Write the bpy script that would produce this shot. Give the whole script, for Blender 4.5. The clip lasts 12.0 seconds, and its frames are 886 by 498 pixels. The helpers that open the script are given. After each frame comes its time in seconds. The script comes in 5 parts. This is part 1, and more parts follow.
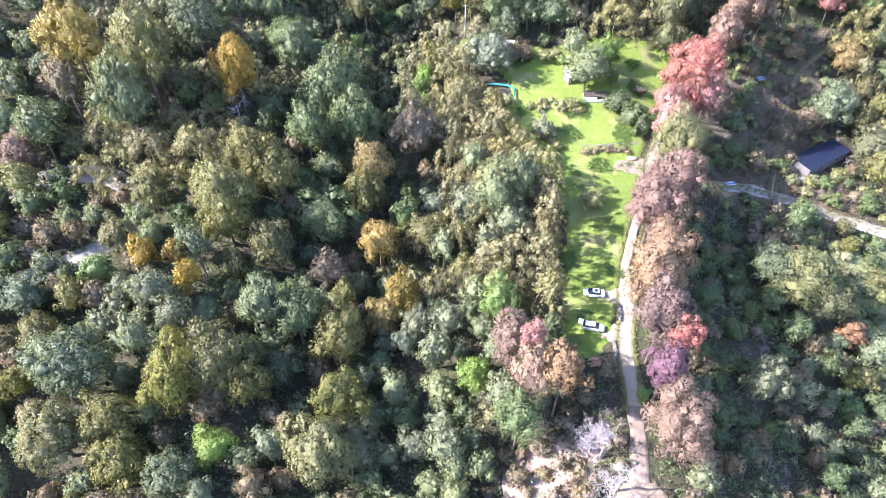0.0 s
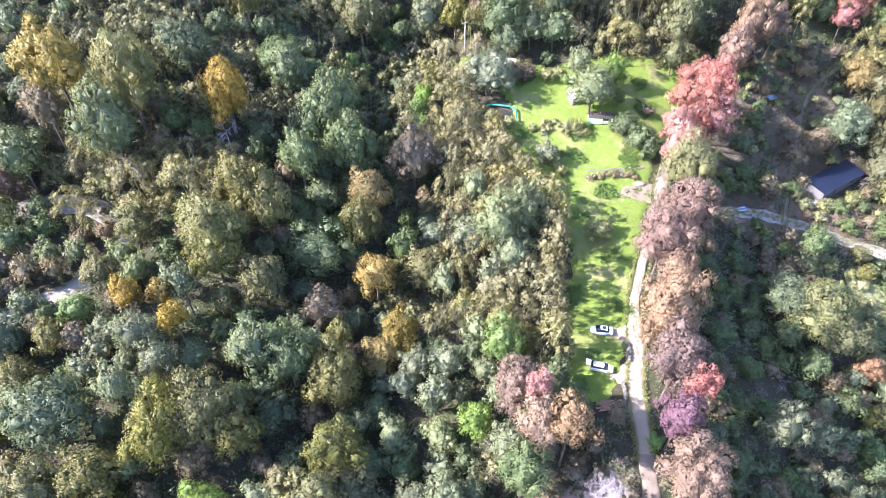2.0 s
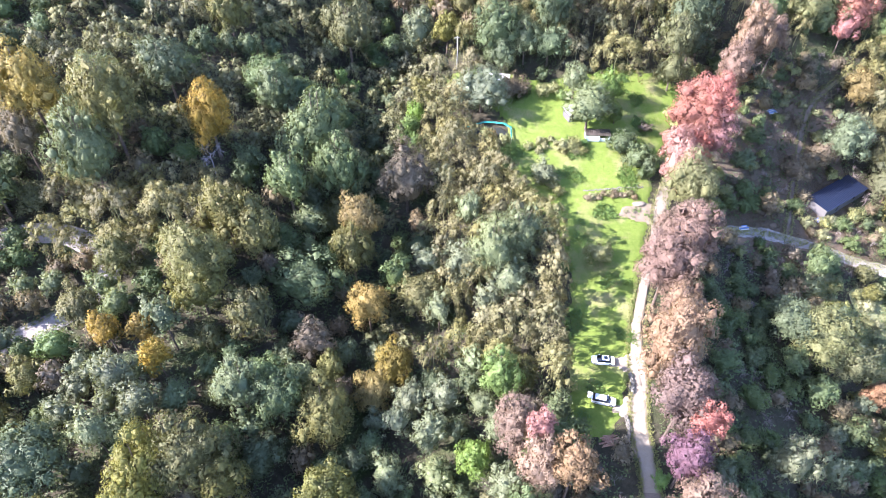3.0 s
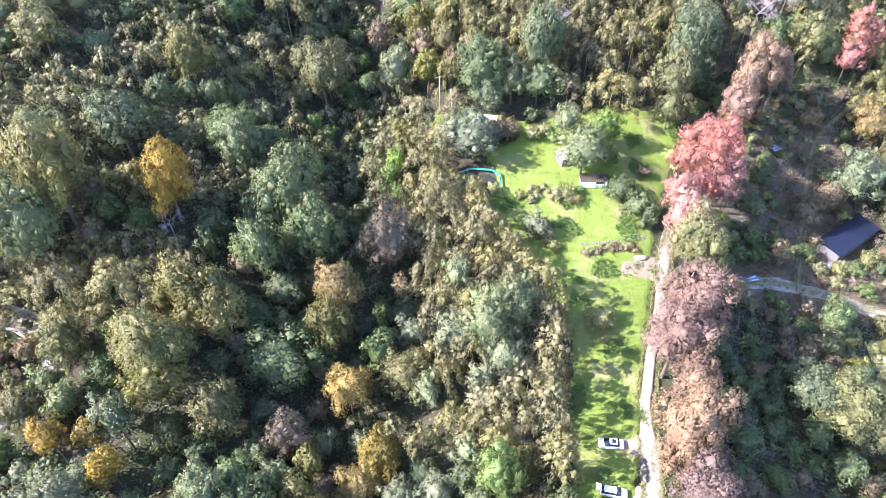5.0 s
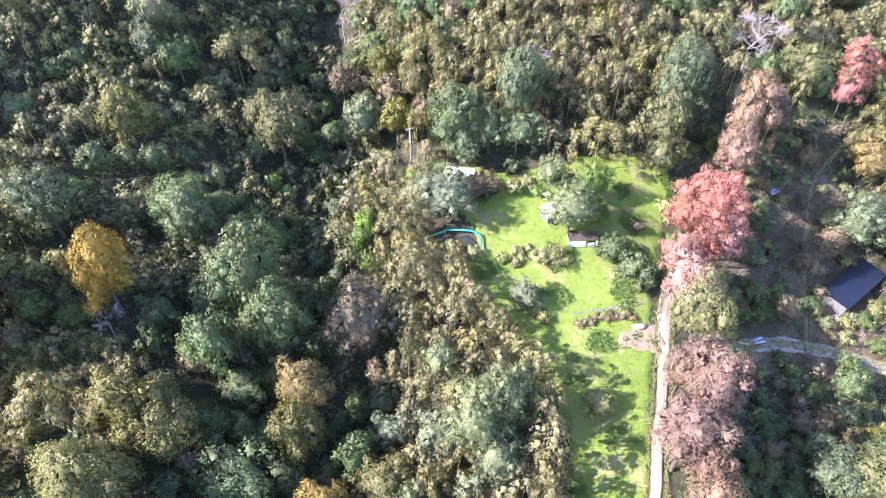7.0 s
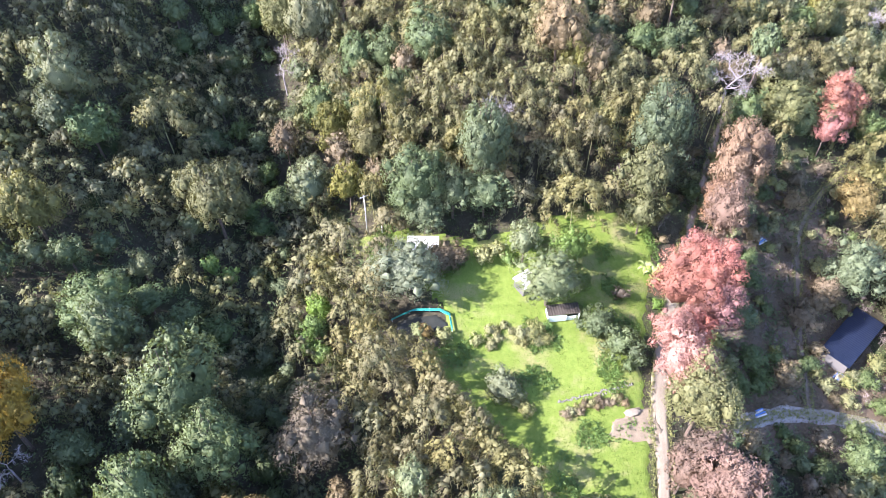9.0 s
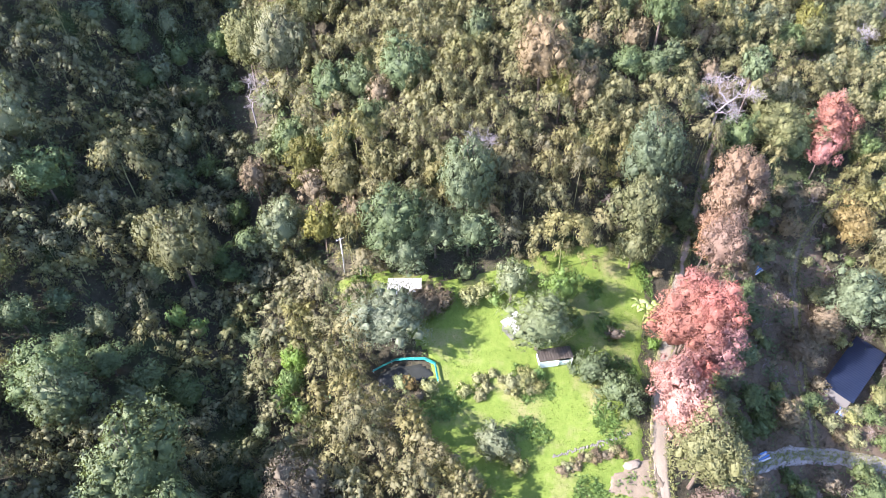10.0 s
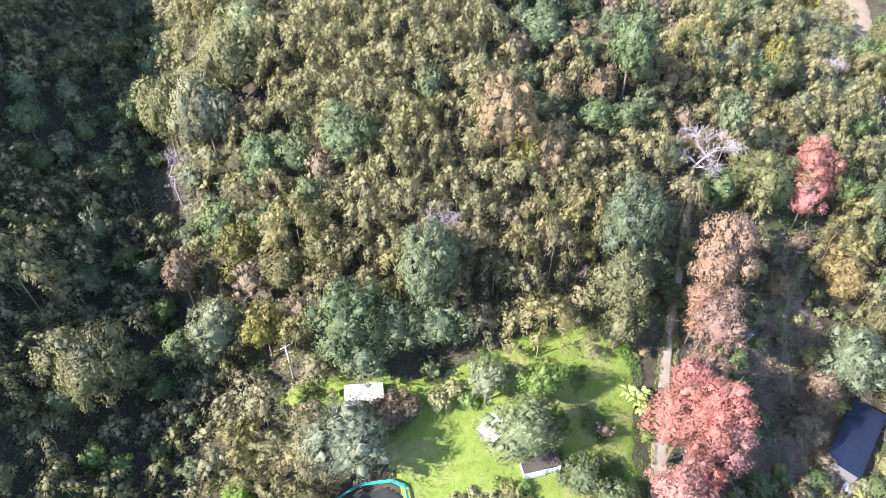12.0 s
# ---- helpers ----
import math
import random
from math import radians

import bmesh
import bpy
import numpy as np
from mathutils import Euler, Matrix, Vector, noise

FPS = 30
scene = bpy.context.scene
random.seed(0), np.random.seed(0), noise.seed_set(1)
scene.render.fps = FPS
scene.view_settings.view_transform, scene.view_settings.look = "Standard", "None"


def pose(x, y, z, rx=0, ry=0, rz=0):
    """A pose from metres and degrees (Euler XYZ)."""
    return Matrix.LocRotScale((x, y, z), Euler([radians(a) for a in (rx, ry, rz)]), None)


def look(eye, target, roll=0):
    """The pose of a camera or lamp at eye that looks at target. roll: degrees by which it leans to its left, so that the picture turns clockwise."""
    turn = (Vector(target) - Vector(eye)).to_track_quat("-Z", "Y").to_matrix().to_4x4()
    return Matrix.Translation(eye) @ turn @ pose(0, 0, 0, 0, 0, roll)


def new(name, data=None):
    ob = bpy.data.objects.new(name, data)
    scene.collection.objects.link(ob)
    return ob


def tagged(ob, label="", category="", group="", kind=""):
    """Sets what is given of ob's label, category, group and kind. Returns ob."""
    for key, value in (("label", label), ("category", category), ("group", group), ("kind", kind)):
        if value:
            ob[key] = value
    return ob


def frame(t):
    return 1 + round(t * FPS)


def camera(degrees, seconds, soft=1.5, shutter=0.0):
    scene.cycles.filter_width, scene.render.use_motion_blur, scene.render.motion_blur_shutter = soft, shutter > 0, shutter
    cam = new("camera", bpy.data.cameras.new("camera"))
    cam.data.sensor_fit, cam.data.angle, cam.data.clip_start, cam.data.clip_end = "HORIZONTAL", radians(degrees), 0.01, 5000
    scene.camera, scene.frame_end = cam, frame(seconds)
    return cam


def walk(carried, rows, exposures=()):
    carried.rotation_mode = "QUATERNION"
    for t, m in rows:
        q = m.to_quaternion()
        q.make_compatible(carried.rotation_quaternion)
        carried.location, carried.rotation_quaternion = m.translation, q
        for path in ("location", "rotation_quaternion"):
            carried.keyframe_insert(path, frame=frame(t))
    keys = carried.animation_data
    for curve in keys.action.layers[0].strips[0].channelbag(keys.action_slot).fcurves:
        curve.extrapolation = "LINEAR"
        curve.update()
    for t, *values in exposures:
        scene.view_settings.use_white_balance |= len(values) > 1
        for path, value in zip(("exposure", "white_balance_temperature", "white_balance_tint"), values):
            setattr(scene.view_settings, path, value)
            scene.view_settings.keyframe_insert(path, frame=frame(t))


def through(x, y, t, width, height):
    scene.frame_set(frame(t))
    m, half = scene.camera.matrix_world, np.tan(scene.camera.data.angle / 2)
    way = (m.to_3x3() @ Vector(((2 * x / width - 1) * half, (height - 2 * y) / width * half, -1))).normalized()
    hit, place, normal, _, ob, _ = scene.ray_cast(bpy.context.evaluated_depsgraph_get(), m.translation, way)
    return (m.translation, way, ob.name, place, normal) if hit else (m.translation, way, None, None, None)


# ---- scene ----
cam = camera(68.6, 12.0, 0.8)
PATH = [
    (0, (0.399, -0.821, 106.842), (0.359, 13.089, 92.482), -0.1),
    (0.5, (0.401, 0.93, 106.893), (0.331, 14.84, 92.513), -0.1),
    (1, (0.37, 3.264, 106.966), (0.29, 17.164, 92.596), -0.1),
    (1.5, (0.215, 6.161, 107.023), (0.165, 20.061, 92.633), -0.2),
    (2, (-0.009, 9.412, 107.071), (0.011, 23.312, 92.691), -0.1),
    (2.5, (-0.223, 13.009, 107.053), (-0.083, 26.929, 92.683), -0.0),
    (3, (-0.319, 16.916, 107.051), (-0.069, 30.846, 92.701), -0.0),
    (5, (-0.198, 35.34, 106.916), (0.532, 49.32, 92.636), -0.1),
    (5.5, (-0.109, 40.431, 106.924), (0.731, 54.421, 92.654), -0.1),
    (6, (0.048, 45.609, 106.963), (1.048, 59.579, 92.693), -0.0),
    (6.5, (0.295, 50.786, 107.057), (1.545, 64.746, 92.787), -0.0),
    (7, (0.635, 56.099, 107.074), (2.165, 70.039, 92.814), 0.0),
    (9, (3.306, 77.218, 106.493), (5.976, 91.098, 92.353), 0.2),
    (9.5, (4.381, 82.449, 106.49), (7.311, 96.309, 92.36), 0.2),
    (10, (5.457, 87.653, 106.538), (8.657, 101.483, 92.458), 0.2),
    (10.5, (6.493, 93.006, 106.617), (9.993, 106.786, 92.547), 0.3),
    (11, (7.507, 98.456, 106.714), (11.337, 112.166, 92.654), 0.5),
    (11.5, (8.67, 103.97, 106.781), (12.86, 117.57, 92.731), 0.6),
    (12, (9.995, 109.34, 106.813), (14.565, 122.84, 92.773), 0.7),
]
walk(cam, [(t, look(eye, target, roll)) for t, eye, target, roll in PATH], [(0, 2.94, 5760, 27.5), (6, 2.88, 5800, 27.5), (12, 2.62, 5950, 24.5)])

# ---- daylight ----
SUN_EL, SUN_AZ = 37.0, 264.0      # degrees; azimuth clockwise from +y
world = bpy.data.worlds.new("sky")
scene.world = world
world.use_nodes = True
sky = world.node_tree.nodes.new("ShaderNodeTexSky")
sky.sky_type, sky.sun_disc = "NISHITA", False
sky.sun_elevation, sky.sun_rotation = radians(SUN_EL), radians(SUN_AZ)
sky.air_density, sky.dust_density, sky.ozone_density = 1.0, 1.0, 1.6
backing = world.node_tree.nodes["Background"]
backing.inputs["Strength"].default_value = 0.14
world.node_tree.links.new(sky.outputs["Color"], backing.inputs["Color"])
sun = new("sun", bpy.data.lights.new("sun", "SUN"))
sun.data.energy, sun.data.angle, sun.data.color = 4.4, radians(0.53), (1.0, 0.94, 0.84)
way = Vector((math.sin(radians(SUN_AZ)) * math.cos(radians(SUN_EL)), math.cos(radians(SUN_AZ)) * math.cos(radians(SUN_EL)), math.sin(radians(SUN_EL))))
sun.matrix_world = look(way * 400, (0, 0, 0))

# ---- materials ----


class Nodes:
    """A material with short ways to add and link its nodes."""

    def __init__(self, name, rough=0.8, spec=0.3, metal=0.0):
        self.mat = bpy.data.materials.new(name)
        self.mat.use_nodes = True
        self.tree = self.mat.node_tree
        self.bsdf = self.tree.nodes["Principled BSDF"]
        self.out = self.tree.nodes["Material Output"]
        self.bsdf.inputs["Roughness"].default_value = rough
        self.bsdf.inputs["Specular IOR Level"].default_value = spec
        self.bsdf.inputs["Metallic"].default_value = metal

    def add(self, kind, **inputs):
        n = self.tree.nodes.new("ShaderNode" + kind)
        for k, v in inputs.items():
            n.inputs[k.replace("_", " ")].default_value = v
        return n

    def link(self, a, b):
        self.tree.links.new(a, b)

    def coords(self, which="Object"):
        return self.add("TexCoord").outputs[which]

    def noise(self, scale, detail=4.0, rough=0.6, where=None):
        n = self.add("TexNoise", Scale=scale, Detail=detail, Roughness=rough)
        self.link(where if where else self.coords(), n.inputs["Vector"])
        return n.outputs["Fac"]

    def ramp(self, fac, stops):
        n = self.add("ValToRGB")
        el = n.color_ramp.elements
        while len(el) < len(stops):
            el.new(0.5)
        for e, (p, c) in zip(el, stops):
            e.position, e.color = p, (*c, 1)
        self.link(fac, n.inputs["Fac"])
        return n.outputs["Color"]

    def mix(self, fac, a, b, blend="MIX"):
        n = self.tree.nodes.new("ShaderNodeMix")
        n.data_type, n.blend_type = "RGBA", blend
        for v, slot in ((fac, n.inputs[0]), (a, n.inputs[6]), (b, n.inputs[7])):
            if isinstance(v, (int, float)):
                slot.default_value = v
            elif isinstance(v, tuple):
                slot.default_value = (*v, 1)
            else:
                self.link(v, slot)
        return n.outputs[2]

    def math(self, op, a, b=0.0):
        n = self.tree.nodes.new("ShaderNodeMath")
        n.operation = op
        for v, slot in ((a, n.inputs[0]), (b, n.inputs[1])):
            if isinstance(v, (int, float)):
                slot.default_value = v
            else:
                self.link(v, slot)
        return n.outputs[0]

    def base(self, colour):
        self.link(colour, self.bsdf.inputs["Base Color"])
        return self

    def bump(self, height, strength=0.5, distance=0.05):
        n = self.add("Bump", Strength=strength, Distance=distance)
        self.link(height, n.inputs["Height"])
        self.link(n.outputs["Normal"], self.bsdf.inputs["Normal"])
        return self


def leaf_material(name, dark, mid, light, rough=0.55, spec=0.2, through=0.28):
    """Foliage: each leaf spray differs a little, whole trees differ more; some light comes through the leaf."""
    n = Nodes(name, rough, spec)
    island = n.add("NewGeometry").outputs["Random Per Island"]
    tree_random = n.add("ObjectInfo").outputs["Random"]
    clump = n.noise(1.1, 3.0, 0.6)
    fac = n.math("ADD", n.math("MULTIPLY", island, 0.42), n.math("MULTIPLY", n.math("SUBTRACT", clump, 0.3), 0.8))
    colour = n.ramp(fac, [(0.0, tuple(0.45 * a + 0.55 * b for a, b in zip(dark, mid))), (0.45, mid), (1.0, tuple(0.6 * a + 0.4 * b for a, b in zip(light, mid)))])
    hsv = n.add("HueSaturation")
    n.link(n.math("ADD", n.math("MULTIPLY", tree_random, 0.02), 0.49), hsv.inputs["Hue"])
    n.link(n.math("ADD", n.math("MULTIPLY", n.math("FRACT", n.math("MULTIPLY", tree_random, 7.31)), 0.36), 0.82), hsv.inputs["Value"])
    n.link(n.math("ADD", n.math("MULTIPLY", n.math("FRACT", n.math("MULTIPLY", tree_random, 3.77)), 0.3), 0.82), hsv.inputs["Saturation"])
    n.link(colour, hsv.inputs["Color"])
    n.base(hsv.outputs["Color"])
    tr = n.add("BsdfTranslucent")
    n.link(n.mix(1.0, hsv.outputs["Color"], (1.25, 1.2, 0.6), "MULTIPLY"), tr.inputs["Color"])
    blend = n.add("MixShader", Fac=through)
    n.link(n.bsdf.outputs[0], blend.inputs[1])
    n.link(tr.outputs[0], blend.inputs[2])
    n.link(blend.outputs[0], n.out.inputs["Surface"])
    return n.bump(n.noise(5.5, 3.0, 0.6), 0.3, 0.08).mat


LEAF = {
    "broadleaf": leaf_material("deep_green_leaf", (0.024, 0.038, 0.016), (0.080, 0.106, 0.042), (0.160, 0.188, 0.085), 0.55, 0.18),
    "bluish": leaf_material("blue_green_leaf", (0.036, 0.048, 0.022), (0.086, 0.112, 0.051), (0.172, 0.200, 0.102), 0.55, 0.18),
    "olive": leaf_material("olive_leaf", (0.040, 0.040, 0.012), (0.106, 0.104, 0.033), (0.195, 0.182, 0.070), 0.55),
    "yellow": leaf_material("yellow_leaf", (0.066, 0.052, 0.018), (0.172, 0.126, 0.034), (0.270, 0.210, 0.076), 0.6),
    "orange": leaf_material("rust_leaf", (0.085, 0.050, 0.026), (0.170, 0.110, 0.065), (0.265, 0.185, 0.115), 0.65),
    "red": leaf_material("red_leaf", (0.120, 0.046, 0.036), (0.255, 0.116, 0.088), (0.345, 0.182, 0.142), 0.65),
    "mauve": leaf_material("dusky_rose_leaf", (0.068, 0.042, 0.033), (0.134, 0.090, 0.064), (0.205, 0.144, 0.106), 0.7),
    "purple": leaf_material("purple_leaf", (0.055, 0.026, 0.038), (0.120, 0.060, 0.080), (0.195, 0.110, 0.138), 0.65),
    "lime": leaf_material("fresh_green_leaf", (0.045, 0.075, 0.018), (0.112, 0.172, 0.040), (0.185, 0.255, 0.078), 0.55, 0.3, 0.35),
    "bamboo": leaf_material("bamboo_leaf", (0.050, 0.048, 0.020), (0.166, 0.156, 0.072), (0.250, 0.230, 0.118), 0.65, 0.15, 0.45),
    "willow": leaf_material("pale_green_leaf", (0.044, 0.056, 0.026), (0.126, 0.146, 0.072), (0.225, 0.240, 0.138), 0.55, 0.2, 0.3),
    "loquat": leaf_material("grey_green_leaf", (0.042, 0.050, 0.028), (0.140, 0.158, 0.096), (0.265, 0.280, 0.185), 0.5, 0.25, 0.3),
    "brown": leaf_material("withered_leaf", (0.055, 0.044, 0.026), (0.140, 0.112, 0.066), (0.225, 0.188, 0.120), 0.65),
    # Bamboo leaf toned down: the slope's weak sun is put into the colour.
    "shadebamboo": leaf_material("shade_toned_bamboo_leaf", (0.042, 0.046, 0.020), (0.145, 0.145, 0.070), (0.240, 0.230, 0.128), 0.6, 0.18, 0.42),
    "sage": leaf_material("sage_green_leaf", (0.042, 0.046, 0.022), (0.118, 0.122, 0.056), (0.205, 0.200, 0.105), 0.6, 0.2),
    "scrub": leaf_material("scrub_leaf", (0.070, 0.078, 0.030), (0.185, 0.188, 0.076), (0.310, 0.300, 0.150), 0.6),
}


def bark_material(name, dark, light):
    n = Nodes(name, 0.9, 0.2)
    n.base(n.ramp(n.noise(3.0), [(0.3, dark), (0.7, light)]))
    n.bump(n.noise(14.0, 6), 0.6, 0.03)
    return n.mat


BARK = bark_material("brown_bark", (0.05, 0.035, 0.025), (0.14, 0.11, 0.085))
PALE_BARK = bark_material("bleached_bark", (0.13, 0.115, 0.112), (0.28, 0.25, 0.246))
TWIG_BARK = bark_material("grey_brown_twig", (0.085, 0.066, 0.056), (0.20, 0.165, 0.145))
CULM = bark_material("bamboo_culm", (0.10, 0.11, 0.04), (0.24, 0.23, 0.10))


def ground_material():
    n = Nodes("forest_floor", 0.95, 0.15)
    where = n.coords()
    litter = n.ramp(n.noise(0.9, 8, 0.7, where), [(0.25, (0.020, 0.019, 0.012)), (0.5, (0.038, 0.034, 0.021)), (0.75, (0.070, 0.060, 0.040))])
    green = n.ramp(n.noise(1.7, 6, 0.7, where), [(0.3, (0.02, 0.032, 0.01)), (0.7, (0.06, 0.075, 0.025))])
    patch = n.ramp(n.noise(0.09, 4, 0.6, where), [(0.52, (0, 0, 0)), (0.68, (1, 1, 1))])
    n.base(n.mix(patch, litter, green))
    return n.bump(n.noise(2.5, 8, 0.7, where), 0.9, 0.25).mat


def meadow_material(name="meadow_turf"):
    n = Nodes(name, 0.9, 0.2)
    where = n.coords()
    grass = n.ramp(n.noise(1.2, 7, 0.7, where), [(0.25, (0.066, 0.104, 0.015)), (0.5, (0.092, 0.128, 0.020)), (0.8, (0.128, 0.155, 0.034))])
    dry = n.ramp(n.noise(2.2, 6, 0.7, where), [(0.3, (0.125, 0.126, 0.042)), (0.7, (0.19, 0.162, 0.082))])
    patch = n.ramp(n.noise(0.14, 5, 0.65, where), [(0.5, (0, 0, 0)), (0.68, (1, 1, 1))])
    n.base(n.mix(patch, grass, dry))
    return n.bump(n.noise(5.0, 8, 0.7, where), 0.5, 0.1).mat


def dirt_material(name, dark, mid, light):
    n = Nodes(name, 0.95, 0.15)
    where = n.coords()
    big = n.ramp(n.noise(0.5, 6, 0.65, where), [(0.3, mid), (0.7, light)])
    fine = n.ramp(n.noise(6.0, 6, 0.7, where), [(0.35, dark), (0.6, light)])
    n.base(n.mix(0.35, big, fine))
    return n.bump(n.noise(8.0, 6, 0.7, where), 0.5, 0.05).mat


GRASS = leaf_material("meadow_grass", (0.062, 0.104, 0.014), (0.092, 0.130, 0.020), (0.126, 0.156, 0.034), 0.6, 0.15, 0.2)
LITTER = dirt_material("leaf_litter", (0.032, 0.024, 0.016), (0.066, 0.050, 0.034), (0.125, 0.094, 0.064))
FLOOR, TURF = ground_material(), meadow_material()
FIELD_TURF = dirt_material("rough_field_turf", (0.085, 0.105, 0.040), (0.135, 0.155, 0.062), (0.205, 0.205, 0.110))
DIRT = dirt_material("pale_dirt", (0.072, 0.057, 0.037), (0.120, 0.095, 0.063), (0.170, 0.138, 0.096))
# Red soil of the bare slope; on the woodland track it stands for shade.
REDSOIL_AND_SHADE = dirt_material("red_soil_and_shade", (0.10, 0.068, 0.05), (0.17, 0.12, 0.09), (0.25, 0.19, 0.15))
# Brown soil of the side track; the south track's shade is in it too.
TRACK_SOIL_AND_SHADE = dirt_material("brown_track_soil_and_shade", (0.05, 0.038, 0.028), (0.095, 0.074, 0.055), (0.17, 0.135, 0.102))
LANE_DIRT = dirt_material("lane_dirt", (0.112, 0.090, 0.062), (0.180, 0.147, 0.104), (0.245, 0.203, 0.150))
CONCRETE = dirt_material("road_concrete", (0.10, 0.09, 0.08), (0.175, 0.158, 0.14), (0.26, 0.236, 0.212))

# ---- the land ----

# The lie of the land: rows of heights from south to north, a column for each x.
LAND_X = [-130, -75, -45, -15, 10, 32, 50, 75, 100, 150]
LAND_Y = [20, 60, 90, 120, 150, 175, 200, 240]
LAND_Z = [
    [-12, -12, -8, -18, -15, -9, -12, -24, -34, -40],
    [-2, -5, -3, -13, -11, -5, -7, -20, -30, -38],
    [6, 2, 2, -10, -4, -1.4, -1.5, -11, -21, -26],
    [14, 10, 12, -4, 2.5, 2, 2.6, -8.5, -12.5, -15],
    [32, 24, 16, 1, 7, 7, 7.4, 2, -6.5, -9],
    [50, 34, 22, 5, 14, 15, 16, 15, 10, 4],
    [70, 52, 29, 9, 24, 33, 34, 34, 29, 16],
    [98, 82, 58, 28, 48, 50, 52, 50, 42, 28],
]


def bilinear(x, y):
    z = np.array(LAND_Z, float)
    x, y = np.clip(x, LAND_X[0], LAND_X[-1]), np.clip(y, LAND_Y[0], LAND_Y[-1])
    i = np.clip(np.searchsorted(LAND_X, x) - 1, 0, len(LAND_X) - 2)
    j = np.clip(np.searchsorted(LAND_Y, y) - 1, 0, len(LAND_Y) - 2)
    gx, gy = np.array(LAND_X, float), np.array(LAND_Y, float)
    u, v = (x - gx[i]) / (gx[i + 1] - gx[i]), (y - gy[j]) / (gy[j + 1] - gy[j])
    return (z[j, i] * (1 - u) + z[j, i + 1] * u) * (1 - v) + (z[j + 1, i] * (1 - u) + z[j + 1, i + 1] * u) * v


def land(x, y):
    """Smooth height of the ground at x, y (arrays)."""
    x, y = np.asarray(x, float), np.asarray(y, float)
    a, b = [v.ravel() for v in np.meshgrid((-8, -4, 0, 4, 8), (-8, -4, 0, 4, 8))]
    smooth = bilinear(x[..., None] + a, y[..., None] + b).mean(-1)
    return smooth + 0.25 * np.sin(x * 0.31 + 1.3 * np.sin(y * 0.17)) * np.cos(y * 0.27)


def height(x, y):
    return float(land(x, y))


def grid_lines(lo, hi, step, reach):
    """Even lines from lo to hi, and ever wider ones out to reach on both sides."""
    out, a, d = list(np.arange(lo, hi + 0.01, step)), hi, step
    while a < reach:
        d *= 1.35
        a += d
        out.append(a)
    a, d = lo, step
    while a > -reach:
        d *= 1.35
        a -= d
        out.insert(0, a)
    return np.array(out)


def mesh_object(name, verts, faces, mat, parent=None, label="", smooth=False):
    me = bpy.data.meshes.new(name)
    me.from_pydata([tuple(v) for v in verts], [], [tuple(f) for f in faces])
    me.materials.append(mat)
    if smooth:
        me.polygons.foreach_set("use_smooth", [True] * len(me.polygons))
    ob = new(name, me)
    if parent:
        ob.parent = parent
    if label:
        ob["label"] = label
    return ob


gx, gy = grid_lines(-120, 180, 2.0, 2600), grid_lines(20, 260, 2.0, 2600)
X, Y = np.meshgrid(gx, gy)
Z = land(X, Y)
w = len(gx)
faces = [(j * w + i, j * w + i + 1, (j + 1) * w + i + 1, (j + 1) * w + i) for j in range(len(gy) - 1) for i in range(w - 1)]
tagged(mesh_object("ground", np.stack([X, Y, Z], -1).reshape(-1, 3), faces, FLOOR, smooth=True), "leaf-littered forest floor falling to a dark gully", "ground", kind="structure")


def along(points, n):
    """Points evenly along a smooth line through the given plan points."""
    p = np.array(points, float)
    p = np.vstack([2 * p[0] - p[1], p, 2 * p[-1] - p[-2]])
    out = []
    for k in range(1, len(p) - 2):
        a, b, c, d = p[k - 1:k + 3]
        for t in np.linspace(0, 1, n, endpoint=False):
            out.append(0.5 * (2 * b + (c - a) * t + (2 * a - 5 * b + 4 * c - d) * t * t + (3 * b - a - 3 * c + d) * t ** 3))
    out.append(p[-2])
    return np.array(out)


def ribbon(name, points, widths, mat, lift, label, category, crown=0.0, ragged=0.25):
    """A track laid on the land: a crowned strip with ragged verges that dip into the ground."""
    line = along([(*p, wd) for p, wd in zip(points, widths)], 8)
    verts, faces, across = [], [], 9
    for k, (x, y, wd) in enumerate(line):
        d = line[min(k + 1, len(line) - 1), :2] - line[max(k - 1, 0), :2]
        d /= np.linalg.norm(d)
        nx, ny = d[1], -d[0]
        for i in range(across):
            u = i / (across - 1) * 2 - 1
            r = wd / 2 * (1 + ragged * noise.noise(Vector((x * 0.5, y * 0.5, 3.0 * np.sign(u)))))
            px, py = x + nx * u * r, y + ny * u * r
            rut = -0.05 if abs(abs(u) - 0.5) < 0.13 else 0.0
            verts.append((px, py, height(px, py) + lift + crown * (1 - u * u) + rut - (0.3 if abs(u) == 1 else 0.0)))
    for k in range(len(line) - 1):
        for i in range(across - 1):
            a = k * across + i
            faces.append((a, a + 1, a + across + 1, a + across))
    ob = mesh_object(name, verts, faces, mat, smooth=True)
    return tagged(ob, label, category, kind="structure")


def inside(poly, x, y):
    hit = False
    for (x0, y0), (x1, y1) in zip(poly, poly[1:] + poly[:1]):
        if (y0 > y) != (y1 > y) and x < (x1 - x0) * (y - y0) / (y1 - y0) + x0:
            hit = not hit
    return hit


